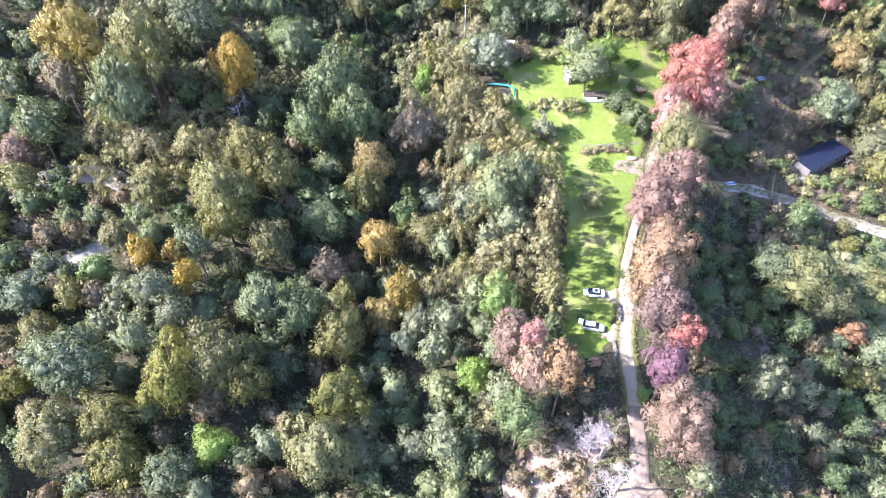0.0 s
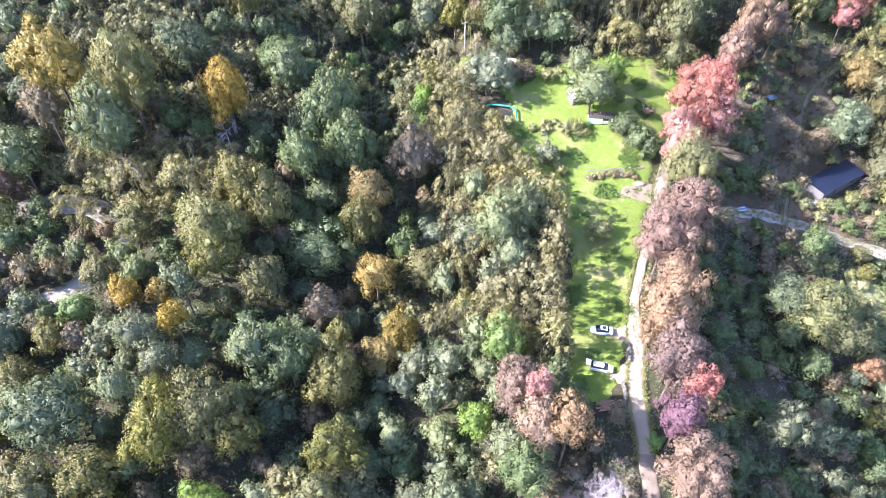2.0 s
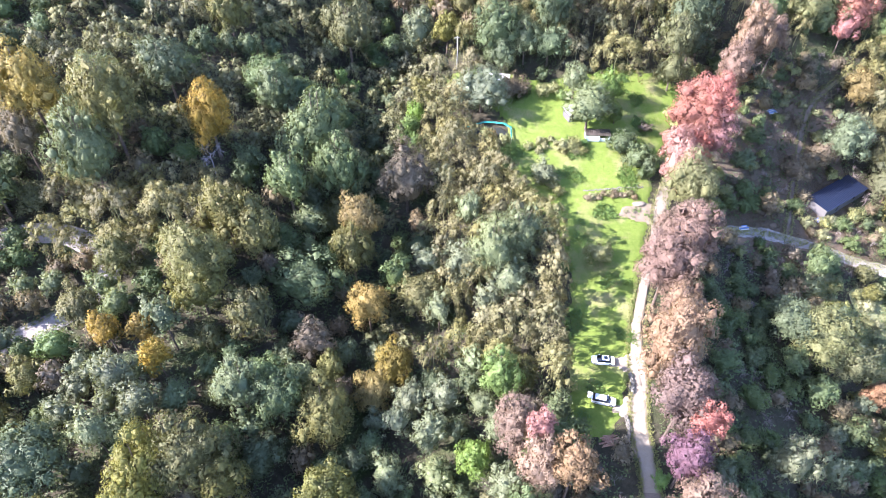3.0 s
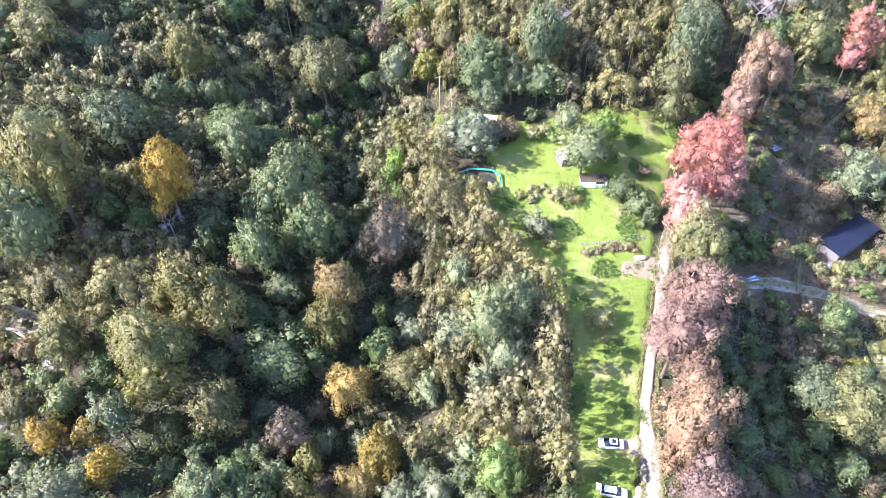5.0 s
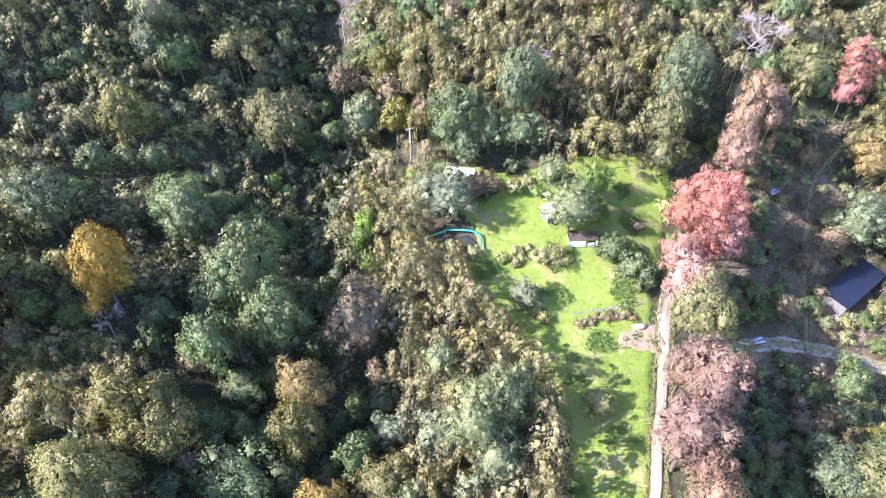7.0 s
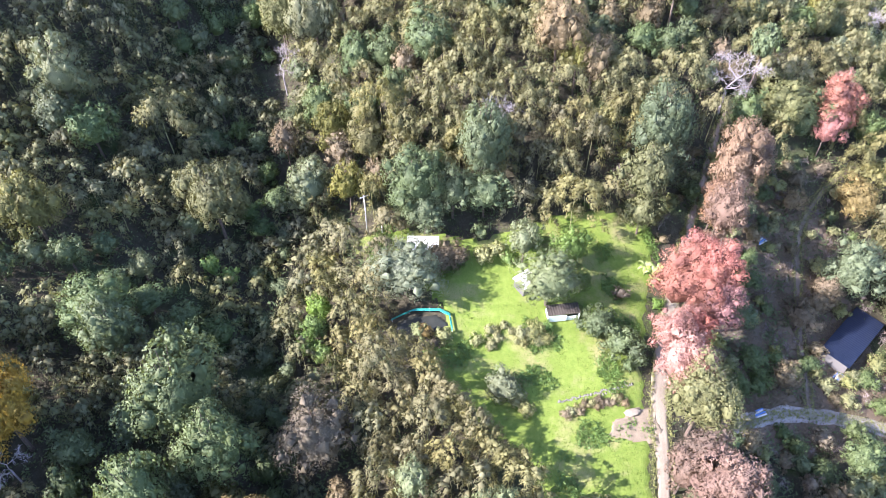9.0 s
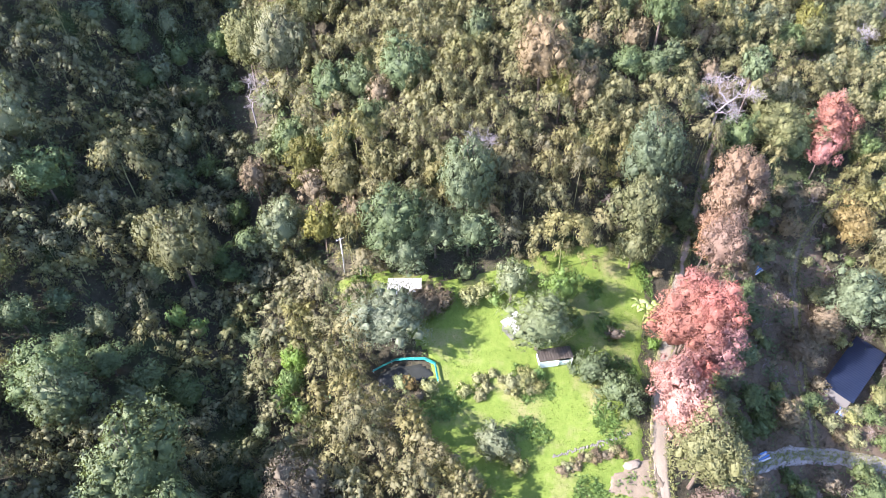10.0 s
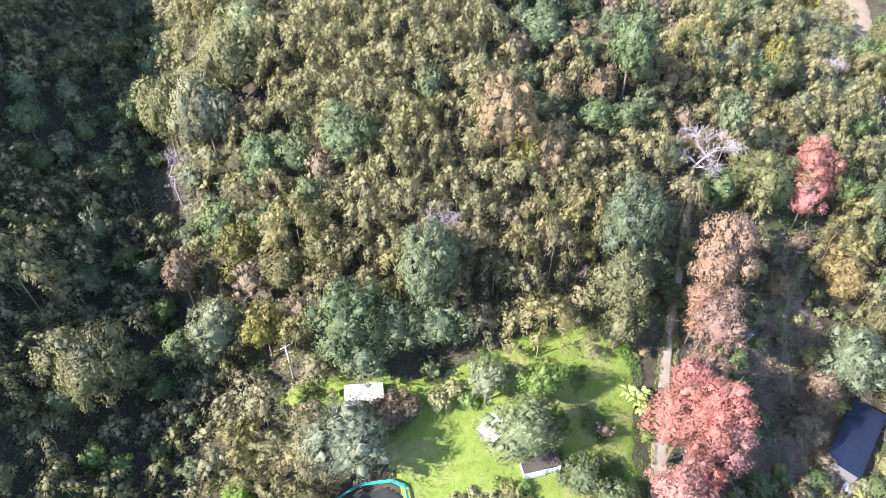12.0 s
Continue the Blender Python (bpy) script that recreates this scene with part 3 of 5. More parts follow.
def plant(kind, x, y, radius, top=None, label=""):
    """A plant of a kind at x, y with that crown radius; top: how far its crown's middle stands above the ground."""
    rng = random.Random(int(x * 131 + y * 717))
    size = min(CLASSES, key=lambda c: abs(c - radius))
    s = radius / size
    top = top or radius * 1.6
    root = new(NAMES.get(kind, "evergreen_tree"))
    root.matrix_world = Matrix.Translation((x, y, height(x, y))) @ Matrix.Rotation(rng.uniform(0, 6.28), 4, "Z")
    for part_name, me in stock(kind, size, rng.randrange(VARIANTS)):
        ob = new(part_name, me)
        ob.parent = root
        if part_name == "crown":
            # The foliage reaches from the crown's top well down towards the ground.
            tall = 1.0 if "bamboo" in kind else KINDS[kind][1]
            crest = top + 0.9 * radius * tall
            half = max(radius * tall, min(0.46 * crest, (1.35 if kind in ("olive", "sage", "loquat", "yellow", "brown") else 1.6) * radius))
            k = rng.uniform(0.88, 1.14)
            if "bamboo" in kind:
                ob.scale, ob.location = (s * k, s / k, s * max(1.0, min(1.2, top / radius / 2.0))), (0, 0, top)
            else:
                ob.scale, ob.location = (s * k, s / k, half / (size * tall)), (0, 0, max(crest - half, 0.5 * half))
        elif part_name == "branch_work":
            ob.scale, ob.location = (1.6 * s, 1.6 * s, 1.25 * s), (0, 0, max(0.0, min(top - 1.0 * radius, 5.0)) if kind == "bare" else 0.2)
        else:
            ob.scale = (s, s, top / 10.0)
    told = TALK[kind]
    tagged(root, label or told[0], told[1], told[2] if len(told) > 2 else "")
    PLANTED.append((x, y, radius, top))
    return root


# The trees that stand out, from south to north: kind, x, y, crown radius, height of the crown's middle.
plant("brown", -33.5, 48.2, 3.4, 6.5)
plant("broadleaf", -46.5, 48.5, 4.9, 5.9)
plant("bare", 31.0, 49.1, 5.0, 9.0)
plant("olive", -56.1, 51.5, 5.5, 5.8)
plant("sage", -22.4, 54.7, 6.1, 9.7)
plant("olive", -67.6, 54.8, 5.7, 9.8)
plant("lime", -41.1, 55.1, 4.2, 3.1)
plant("bare", 29.3, 55.2, 4.4, 11.1)
plant("mauve", 41.7, 55.9, 6.0, 12.3)
plant("willow", 0.8, 56.7, 4.2, 9.3)
plant("olive", -59.2, 57.5, 5.3, 8.0)
plant("sage", -17.0, 58.1, 6.1, 4.6)
plant("willow", -5.2, 58.6, 4.0, 3.2)
plant("broadleaf", 13.8, 58.6, 4.4, 14.5)
plant("bamboo", 9.4, 62.8, 4.0, 4.5)
plant("olive", -19.0, 64.0, 4.9, 13.4)
plant("willow", 11.2, 64.0, 3.7, 13.1)
plant("orange", 21.5, 64.1, 4.1, 18.6)
plant("olive", -48.8, 65.0, 5.9, 11.1)
plant("orange", 16.4, 65.3, 4.5, 16.3)
plant("olive", -36.7, 65.6, 4.6, 9.6)
plant("purple", 41.0, 66.1, 4.2, 13.9)
plant("bluish", -68.3, 66.7, 7.1, 10.6)
plant("olive", -40.9, 68.0, 6.0, 12.8)
plant("red", 16.5, 68.9, 2.6, 21.0)
plant("willow", -0.4, 69.5, 4.3, 3.2)
plant("willow", 63.9, 69.5, 4.3, 11.0)
plant("red", 43.9, 69.7, 3.2, 17.4)
plant("willow", -9.6, 70.4, 4.3, 3.2)
plant("willow", 74.3, 70.6, 2.9, 8.5)
plant("willow", -57.1, 70.9, 3.4, 13.0)
plant("lime", 6.5, 71.1, 3.9, 6.8)
plant("mauve", 12.8, 71.7, 4.3, 17.4)
plant("lime", 89.1, 72.1, 3.2, 2.4)
plant("mauve", 41.1, 74.2, 5.5, 18.0)
plant("willow", -1.5, 76.3, 4.0, 8.9)
plant("willow", -52.2, 77.5, 3.8, 10.0)
plant("olive", -21.2, 78.8, 5.7, 11.3)
plant("willow", -7.5, 79.8, 3.7, 6.0)
plant("bluish", -29.3, 80.2, 5.2, 11.7)
plant("willow", -55.8, 80.6, 3.8, 13.4)
plant("bluish", -35.9, 81.3, 5.2, 11.6)
plant("willow", -5.2, 83.0, 3.9, 7.8)
plant("lime", 11.5, 83.2, 4.2, 12.4)
plant("bluish", -84.5, 83.4, 5.5, 5.7)
plant("yellow", -50.5, 85.3, 2.9, 10.5)
plant("yellow", -12.5, 85.7, 4.5, 6.8)
plant("orange", 43.0, 86.0, 6.6, 17.4)
plant("willow", 99.2, 87.4, 5.3, 4.0)
plant("orange", 93.8, 88.9, 3.3, 5.8)
plant("yellow", -60.1, 89.2, 2.7, 11.9)
plant("lime", -71.7, 90.0, 3.4, 5.9)
plant("yellow", -9.0, 90.3, 4.3, 8.0)
plant("yellow", -54.0, 90.5, 2.7, 10.1)
plant("bluish", -50.5, 91.9, 3.1, 11.9)
plant("sage", 87.4, 93.8, 5.6, 8.1)
plant("brown", -25.3, 94.1, 4.5, 8.5)
plant("bamboo", 14.3, 95.6, 5.3, 8.4)
plant("olive", -36.3, 96.2, 4.9, 9.7)
plant("sage", 81.8, 97.8, 6.9, 8.8)
plant("olive", -45.9, 99.7, 5.2, 9.3)
plant("bamboo", 18.8, 100.7, 5.5, 6.9)
plant("bluish", 75.4, 100.9, 5.3, 7.5)
plant("yellow", -14.2, 101.5, 4.3, 12.0)
plant("mauve", 45.5, 103.1, 5.8, 15.9)
plant("olive", -46.7, 103.6, 6.7, 12.2)
plant("olive", -3.6, 105.0, 5.3, 6.5)
plant("willow", 15.3, 106.0, 5.2, 7.1)
plant("broadleaf", -27.7, 107.1, 7.4, 6.4)
plant("broadleaf", -8.4, 109.7, 3.6, 10.1)
plant("willow", 12.2, 110.4, 5.9, 12.9)
plant("willow", 6.2, 111.4, 5.4, 5.9)
plant("mauve", 53.6, 111.9, 5.5, 14.9)
plant("olive", -37.2, 112.8, 5.5, 11.6)
plant("willow", 17.9, 113.5, 5.2, 13.4)
plant("olive", -17.9, 113.6, 5.1, 12.9)
plant("olive", -43.1, 115.2, 5.5, 11.7)
plant("scrub", 35.8, 115.3, 3.3, 2.5)
plant("bamboo", -55.3, 116.1, 4.9, 10.2)
plant("bamboo", -65.7, 116.6, 4.9, 10.4)
plant("mauve", -94.8, 117.1, 4.8, 6.4)
plant("yellow", -16.3, 119.2, 4.6, 15.2)
plant("broadleaf", 90.3, 119.3, 3.9, 6.7)
plant("broadleaf", -90.3, 119.9, 5.1, 12.9)
plant("willow", -70.6, 124.4, 6.6, 17.6)
plant("bluish", -31.9, 125.5, 5.1, 14.9)
plant("sage", 57.0, 126.5, 5.9, 15.2)
plant("brown", -85.8, 129.2, 4.7, 13.8)
plant("bluish", -21.6, 131.7, 5.9, 17.1)
plant("olive", -67.5, 132.4, 6.6, 21.0)
plant("brown", -6.8, 133.4, 6.8, 12.3)
plant("red", 57.3, 134.7, 5.4, 11.6)
plant("yellow", -83.2, 134.8, 6.7, 20.2)
plant("willow", 26.1, 138.2, 3.8, 2.9)
plant("bluish", -26.9, 139.6, 7.3, 17.8)
plant("broadleaf", 49.8, 143.3, 3.7, 2.8)
plant("bamboo", 4.8, 143.9, 4.5, 10.4)
plant("red", 66.7, 143.9, 5.0, 14.0)
plant("sage", 118.7, 144.3, 6.4, 6.1)
plant("red", 65.3, 145.9, 4.7, 21.0)
plant("red", 62.7, 147.4, 5.7, 16.0)
plant("broadleaf", 46.7, 147.6, 3.8, 2.9)
plant("willow", -76.8, 149.7, 4.9, 6.0)
plant("bluish", -61.3, 151.6, 5.7, 10.8)
plant("bluish", -37.8, 152.1, 5.0, 12.4)
plant("willow", 38.7, 154.3, 5.9, 7.5)
plant("bluish", 108.9, 154.9, 6.4, 8.6)
plant("bluish", -40.5, 156.2, 6.1, 8.1)
plant("orange", 73.1, 157.6, 4.3, 21.0)
plant("lime", 44.9, 160.7, 3.8, 7.8)
plant("loquat", 12.1, 161.4, 6.6, 7.4)
plant("willow", 36.3, 163.9, 3.6, 7.6)
plant("brown", 19.5, 165.0, 4.2, 3.2)
plant("bamboo", 47.6, 168.4, 5.2, 11.0)
plant("yellow", 116.4, 169.7, 5.0, 6.3)
plant("orange", 81.3, 169.9, 5.6, 18.7)
plant("sage", 62.8, 169.9, 5.1, 15.4)
plant("olive", -79.9, 171.4, 5.2, 7.1)
plant("olive", -51.2, 173.7, 5.1, 10.5)
plant("mauve", 89.9, 173.9, 4.0, 14.2)
plant("bluish", 17.0, 176.5, 6.4, 11.9)
plant("bluish", 68.5, 178.5, 6.4, 15.9)
plant("bluish", 31.2, 178.5, 6.3, 17.5)
plant("sage", -22.7, 181.5, 6.2, 15.0)
plant("willow", -4.3, 185.4, 4.9, 10.8)
plant("red", 115.7, 186.7, 5.3, 9.9)
plant("broadleaf", 108.6, 186.9, 6.0, 4.5)
plant("bare", 33.4, 187.8, 4.1, 16.0)
plant("bare", 38.4, 188.3, 4.1, 15.4)
plant("sage", 104.4, 189.3, 7.1, 5.3)
plant("bare", 89.0, 190.3, 6.6, 15.1)
plant("bluish", 95.2, 191.2, 3.1, 18.2)
plant("bamboo", 12.3, 193.1, 5.4, 13.1)
plant("brown", 57.8, 193.6, 4.7, 10.9)
plant("bluish", -44.0, 193.8, 4.9, 8.2)
plant("olive", 54.5, 194.3, 3.9, 11.5)
plant("bluish", -49.1, 194.8, 4.7, 7.9)
plant("bamboo", 108.2, 194.9, 5.5, 6.9)
plant("brown", 50.7, 196.7, 5.9, 15.5)
plant("bamboo", -31.5, 197.3, 5.4, 14.1)
plant("brown", -8.4, 197.9, 3.5, 12.1)
plant("willow", -46.8, 198.0, 4.6, 15.6)
plant("bamboo", 115.7, 199.0, 6.2, 6.4)
plant("bamboo", 36.4, 203.0, 4.7, 10.3)
plant("broadleaf", 24.1, 203.6, 5.4, 11.4)
plant("bluish", 0.1, 203.9, 4.7, 9.1)
plant("bluish", 81.0, 207.3, 4.9, 15.8)
plant("bamboo", 97.6, 209.9, 4.6, 15.1)
plant("bare", -7.8, 217.5, 4.2, 15.2)
plant("bluish", 67.2, 218.5, 4.3, 6.9)
plant("sage", 1.2, 219.5, 6.0, 14.0)
plant("sage", -6.7, 225.0, 4.2, 14.0)
plant("willow", 11.5, 234.4, 5.8, 5.5)
plant("mauve", 42.6, 60.5, 3.6, 11.0)
plant("mauve", 43.0, 79.5, 4.4, 13.0)
plant("orange", 45.5, 92.0, 4.2, 12.5)
plant("mauve", 47.5, 97.5, 4.0, 12.5)
plant("mauve", 49.0, 107.5, 4.2, 12.0)
plant("mauve", 54.5, 118.5, 4.2, 11.5)
plant("mauve", 50.5, 117.0, 3.6, 10.0)
plant("red", 58.5, 131.0, 4.0, 11.0)
plant("red", 57.5, 139.5, 4.2, 13.0)
plant("red", 61.5, 139.5, 3.8, 12.0)
plant("red", 66.5, 150.5, 4.4, 17.0)
plant("orange", 69.5, 153.5, 4.0, 15.0)
plant("orange", 70.5, 149.5, 3.4, 12.0)
plant("orange", 76.0, 162.0, 3.8, 15.0)
plant("orange", 77.0, 165.5, 3.2, 14.0)
plant("mauve", 85.5, 172.5, 3.6, 12.0)
plant("red", 113.0, 182.5, 3.4, 9.0)
plant("red", 116.0, 188.0, 3.2, 12.0)
plant("lime", 38.8, 66.5, 1.8, 2.2)
plant("yellow", 14.2, 151.3, 1.5, 2.2)
plant("scrub", 17.6, 150.8, 1.9, 1.2)
plant("dry", 15.6, 149.5, 1.4, 1.0)
plant("willow", 13.0, 151.6, 1.7, 2.4)
plant("brown", 22.5, 165.5, 3.0, 2.6)
plant("scrub", 28.5, 165.5, 2.2, 1.5)
plant("scrub", 31.5, 166.5, 1.9, 1.4)
plant("lime", 33.5, 164.2, 1.7, 1.4)
plant("brown", 53.8, 153.5, 1.6, 1.8)
plant("scrub", 29.5, 134.6, 1.6, 1.0)
plant("scrub", 28.0, 136.0, 1.5, 1.0)
plant("scrub", 32.5, 148.5, 2.0, 1.2)
plant("scrub", 35.0, 148.8, 2.2, 1.2)
plant("lime", 37.5, 149.5, 1.3, 0.8)
plant("broadleaf", 52.2, 141.3, 2.6, 3.0)
plant("broadleaf", 50.2, 139.3, 1.6, 1.6)
plant("lime", 46.2, 156.0, 2.2, 4.0)
plant("lime", 61.5, 151.8, 1.4, 0.9)
plant("willow", 36.5, 165.8, 2.6, 5.0)
plant("broadleaf", 29.0, 170.2, 2.0, 2.0)
plant("dry", 36.1, 132.5, 1.2, 0.4)
plant("scrub", 36.9, 132.3, 0.7, 0.4)
plant("scrub", 37.3, 132.7, 1.2, 0.4)
plant("scrub", 38.3, 133.3, 0.9, 0.4)
plant("dry", 38.8, 132.5, 1.2, 0.4)
plant("scrub", 39.9, 133.5, 0.7, 0.4)
plant("dry", 40.1, 133.8, 1.1, 0.4)
plant("scrub", 41.2, 133.6, 1.1, 0.4)
plant("dry", 42.2, 133.1, 1.1, 0.4)
plant("dry", 42.7, 134.1, 1.1, 0.4)
plant("dry", 43.1, 133.2, 0.8, 0.4)
plant("dry", 44.2, 133.5, 0.9, 0.4)
plant("dry", 45.3, 133.3, 1.0, 0.4)
plant("scrub", 45.8, 134.0, 1.0, 0.4)
plant("dry", 46.8, 134.2, 1.0, 0.4)
plant("dry", 47.4, 132.9, 1.0, 0.4)
plant("scrub", 30.5, 149.9, 0.9, 0.6)
plant("scrub", 26.0, 147.5, 1.1, 0.6)
plant("scrub", 36.8, 147.4, 1.4, 0.6)
plant("scrub", 35.5, 147.1, 1.1, 0.6)
plant("scrub", 35.1, 147.2, 1.2, 0.6)
plant("scrub", 27.7, 149.3, 1.2, 0.6)
plant("scrub", 29.6, 151.0, 1.0, 0.6)
plant("scrub", 23.6, 149.1, 1.5, 0.6)
plant("scrub", 26.4, 148.1, 1.3, 0.6)
plant("scrub", 26.7, 150.8, 1.4, 0.6)
plant("scrub", 27.7, 150.5, 1.1, 0.6)
plant("scrub", 32.2, 147.4, 1.5, 0.6)

# A golden tree on the western slope over a dead one, and the tall trees' lower boughs north of the meadow.
plant("yellow", -49.0, 136.5, 5.9, 14.0)
plant("bare", -48.9, 131.0, 3.0, 11.0, "dead tree with white forked limbs under a golden crown")
for kind, x, y, r, top in (("bluish", 30.5, 174.5, 4.8, 8.5), ("bluish", 18.0, 172.8, 4.8, 7.0), ("bluish", 24.2, 175.2, 4.4, 9.5), ("sage", 62.0, 166.8, 3.8, 8.0), ("bluish", 68.0, 174.2, 4.8, 9.0), ("bamboo", 38.0, 174.0, 3.4, 6.0),
                           ("bamboo", 43.5, 172.8, 3.4, 5.5), ("bamboo", 52.0, 172.8, 3.2, 6.0), ("bamboo", 57.0, 172.4, 3.0, 6.0), ("bamboo", 10.5, 174.4, 3.0, 5.0), ("bamboo", 47.5, 176.5, 3.6, 9.0), ("bamboo", 35.0, 178.5, 3.6, 9.0),
                           ("lime", -6.1, 157.1, 2.6, 5.0), ("lime", -4.6, 160.4, 2.5, 6.0), ("lime", -7.8, 154.4, 2.3, 4.6), ("lime", -5.4, 151.2, 2.1, 5.0), ("lime", -24.8, 171.9, 2.0, 5.0), ("lime", -21.5, 170.4, 1.8, 4.4),
                           ("sage", 8.0, 226.0, 6.0, 12.0), ("sage", -6.0, 227.5, 5.5, 12.0), ("sage", 146.0, 219.0, 4.2, 9.0), ("bare", 144.0, 214.0, 4.6, 8.0), ("bare", 149.0, 204.0, 3.8, 8.0), ("brown", 99.0, 163.2, 1.5, 1.4), ("brown", 93.5, 147.5, 3.6, 5.5), ("brown", 98.5, 150.5, 3.4, 6.0), ("brown", 103.0, 153.5, 3.2, 6.0),
                           ("bush", 92.0, 139.5, 2.2, 1.6), ("bush", 104.0, 135.5, 2.4, 1.6), ("scrub", 109.0, 138.5, 2.4, 1.4), ("twigs", 89.0, 143.5, 2.4, 1.5), ("twigs", 85.0, 147.0, 2.6, 1.5), ("bush", 84.0, 156.0, 3.0, 2.5),
                           ("bush", 79.5, 148.5, 3.2, 2.8), ("bush", 78.0, 140.5, 3.0, 2.4), ("scrub", 86.5, 138.0, 2.0, 2.0), ("scrub", 104.5, 159.5, 2.4, 2.0), ("twigs", 107.5, 160.5, 3.2, 2.5)):
    plant(kind, x, y, r, top)
# Standing room round the trees that stand out.
PLANTED[:] = [(x, y, r * (0.5 if top > 2.1 * r else 1.05) if r > 3 else r, top) for x, y, r, top in PLANTED]

# ---- built things ----
CLEARED = [(160, 186, 226, 250), (97, 112, 138, 150), (7, 22, 150, 160), (13, 22, 166, 173), (30, 47, 146, 163), (26, 37, 71, 78), (59, 66, 151, 161), (4.5, 12, 171, 178)]


def paint(name, colour, rough=0.5, metal=0.0, dirt=0.35, spec=0.4):
    """Painted or bare metal, plastic or board: stained at two scales."""
    n = Nodes(name, rough, spec, metal)
    dull = tuple(c * 0.55 + 0.03 for c in colour)
    stain = n.ramp(n.noise(1.1, 6, 0.65), [(0.4, (0, 0, 0)), (0.75, (1, 1, 1))])
    speck = n.ramp(n.noise(9.0, 5, 0.7), [(0.5, (0, 0, 0)), (0.8, (1, 1, 1))])
    n.base(n.mix(n.math("MULTIPLY", n.math("ADD", stain, n.math("MULTIPLY", speck, 0.5)), dirt), colour, dull))
    return n.mat


CAR_WHITE = paint("white_car_paint", (0.72, 0.73, 0.74), 0.25, 0.0, 0.06, 0.6)
CAR_SILVER = paint("silver_car_paint", (0.55, 0.56, 0.57), 0.28, 0.2, 0.06, 0.6)
GLASS = paint("dark_car_glass", (0.015, 0.018, 0.022), 0.08, 0.0, 0.0, 0.6)
TYRE = paint("tyre_rubber", (0.02, 0.02, 0.02), 0.85)
ALLOY = paint("wheel_alloy", (0.45, 0.45, 0.46), 0.35, 0.7)
LAMP_RED = paint("tail_lamp", (0.35, 0.02, 0.02), 0.2)
LAMP_CLEAR = paint("head_lamp", (0.6, 0.6, 0.6), 0.15)
BLACK = paint("black_plastic", (0.02, 0.02, 0.02), 0.6)
ROOF_WHITE = paint("white_sheet_roof", (0.62, 0.62, 0.60), 0.5, 0.0, 0.3)
WALL_GREY = paint("weathered_board", (0.09, 0.085, 0.08), 0.8, 0.0, 0.5)
SHED_GREEN = paint("pale_green_sheet", (0.34, 0.42, 0.36), 0.5, 0.0, 0.4)
RUSTY = paint("littered_rusty_roof", (0.085, 0.070, 0.052), 0.85, 0.0, 0.7)
DARK = paint("dark_interior", (0.03, 0.03, 0.03), 0.9)
BLUE_ROOF = paint("dark_blue_sheet_roof", (0.012, 0.019, 0.042), 0.45, 0.0, 0.35)
TEAL = paint("teal_netting", (0.05, 0.42, 0.36), 0.6, 0.0, 0.25)
PALE_POST = paint("pale_post", (0.6, 0.6, 0.58), 0.7)
WATER = paint("dark_pond_water", (0.02, 0.022, 0.018), 0.4, 0.0, 0.3, 0.15)
POLE_GREY = paint("concrete_pole", (0.42, 0.41, 0.39), 0.8, 0.0, 0.4)
STONE = bark_material("field_stone", (0.08, 0.076, 0.062), (0.155, 0.145, 0.122))
LOG = bark_material("red_brown_log", (0.16, 0.085, 0.055), (0.34, 0.21, 0.15))
TARP = paint("blue_tarpaulin", (0.07, 0.16, 0.36), 0.5, 0.0, 0.3)
SAND = dirt_material("pale_sand", (0.10, 0.082, 0.06), (0.145, 0.122, 0.092), (0.19, 0.162, 0.126))
BANANA = leaf_material("banana_leaf", (0.09, 0.13, 0.03), (0.2, 0.25, 0.06), (0.34, 0.36, 0.12), 0.45, 0.4, 0.4)


def part(name, bm, mat, parent, label="", smooth=False):
    me = bpy.data.meshes.new(name)
    bm.to_mesh(me)
    bm.free()
    me.materials.append(mat)
    if smooth:
        me.polygons.foreach_set("use_smooth", [True] * len(me.polygons))
    ob = new(name, me)
    ob.parent = parent
    if label:
        ob["label"] = label
    return ob


def block(sx, sy, sz, at=(0, 0, 0), turn=(0, 0, 0), bevel=0.02, taper=1.0):
    """A bevelled box standing on at; taper narrows its top."""
    bm = bmesh.new()
    bmesh.ops.create_cube(bm, size=1.0)
    for v in bm.verts:
        k = taper if v.co.z > 0 else 1.0
        v.co = Vector((v.co.x * sx * k, v.co.y * sy * k, (v.co.z + 0.5) * sz))
    if bevel:
        bmesh.ops.bevel(bm, geom=bm.edges[:], offset=bevel, segments=2, affect="EDGES", profile=0.6)
    bm.transform(pose(*at, *turn))
    return bm


def drum(r, depth, at, axis="Y", sides=18, r2=None):
    bm = bmesh.new()
    bmesh.ops.create_cone(bm, cap_ends=True, segments=sides, radius1=r, radius2=r if r2 is None else r2, depth=depth)
    bm.transform(pose(*at, *((90, 0, 0) if axis == "Y" else (0, 90, 0) if axis == "X" else (0, 0, 0))))
    return bm


def loft(sections):
    """A closed skin through rings of equal length."""
    bm = bmesh.new()
    rings = [[bm.verts.new(p) for p in ring] for ring in sections]
    n = len(rings[0])
    for a, b in zip(rings, rings[1:]):
        for i in range(n):
            bm.faces.new((a[i], a[(i + 1) % n], b[(i + 1) % n], b[i]))
    bm.faces.new(rings[0][::-1])
    bm.faces.new(rings[-1])
    bmesh.ops.recalc_face_normals(bm, faces=bm.faces[:])
    return bm


def base(name, x, y, turn=0.0, dz=0.0):
    root = new(name)
    root.matrix_world = pose(x, y, height(x, y) + dz, 0, 0, turn)
    return root


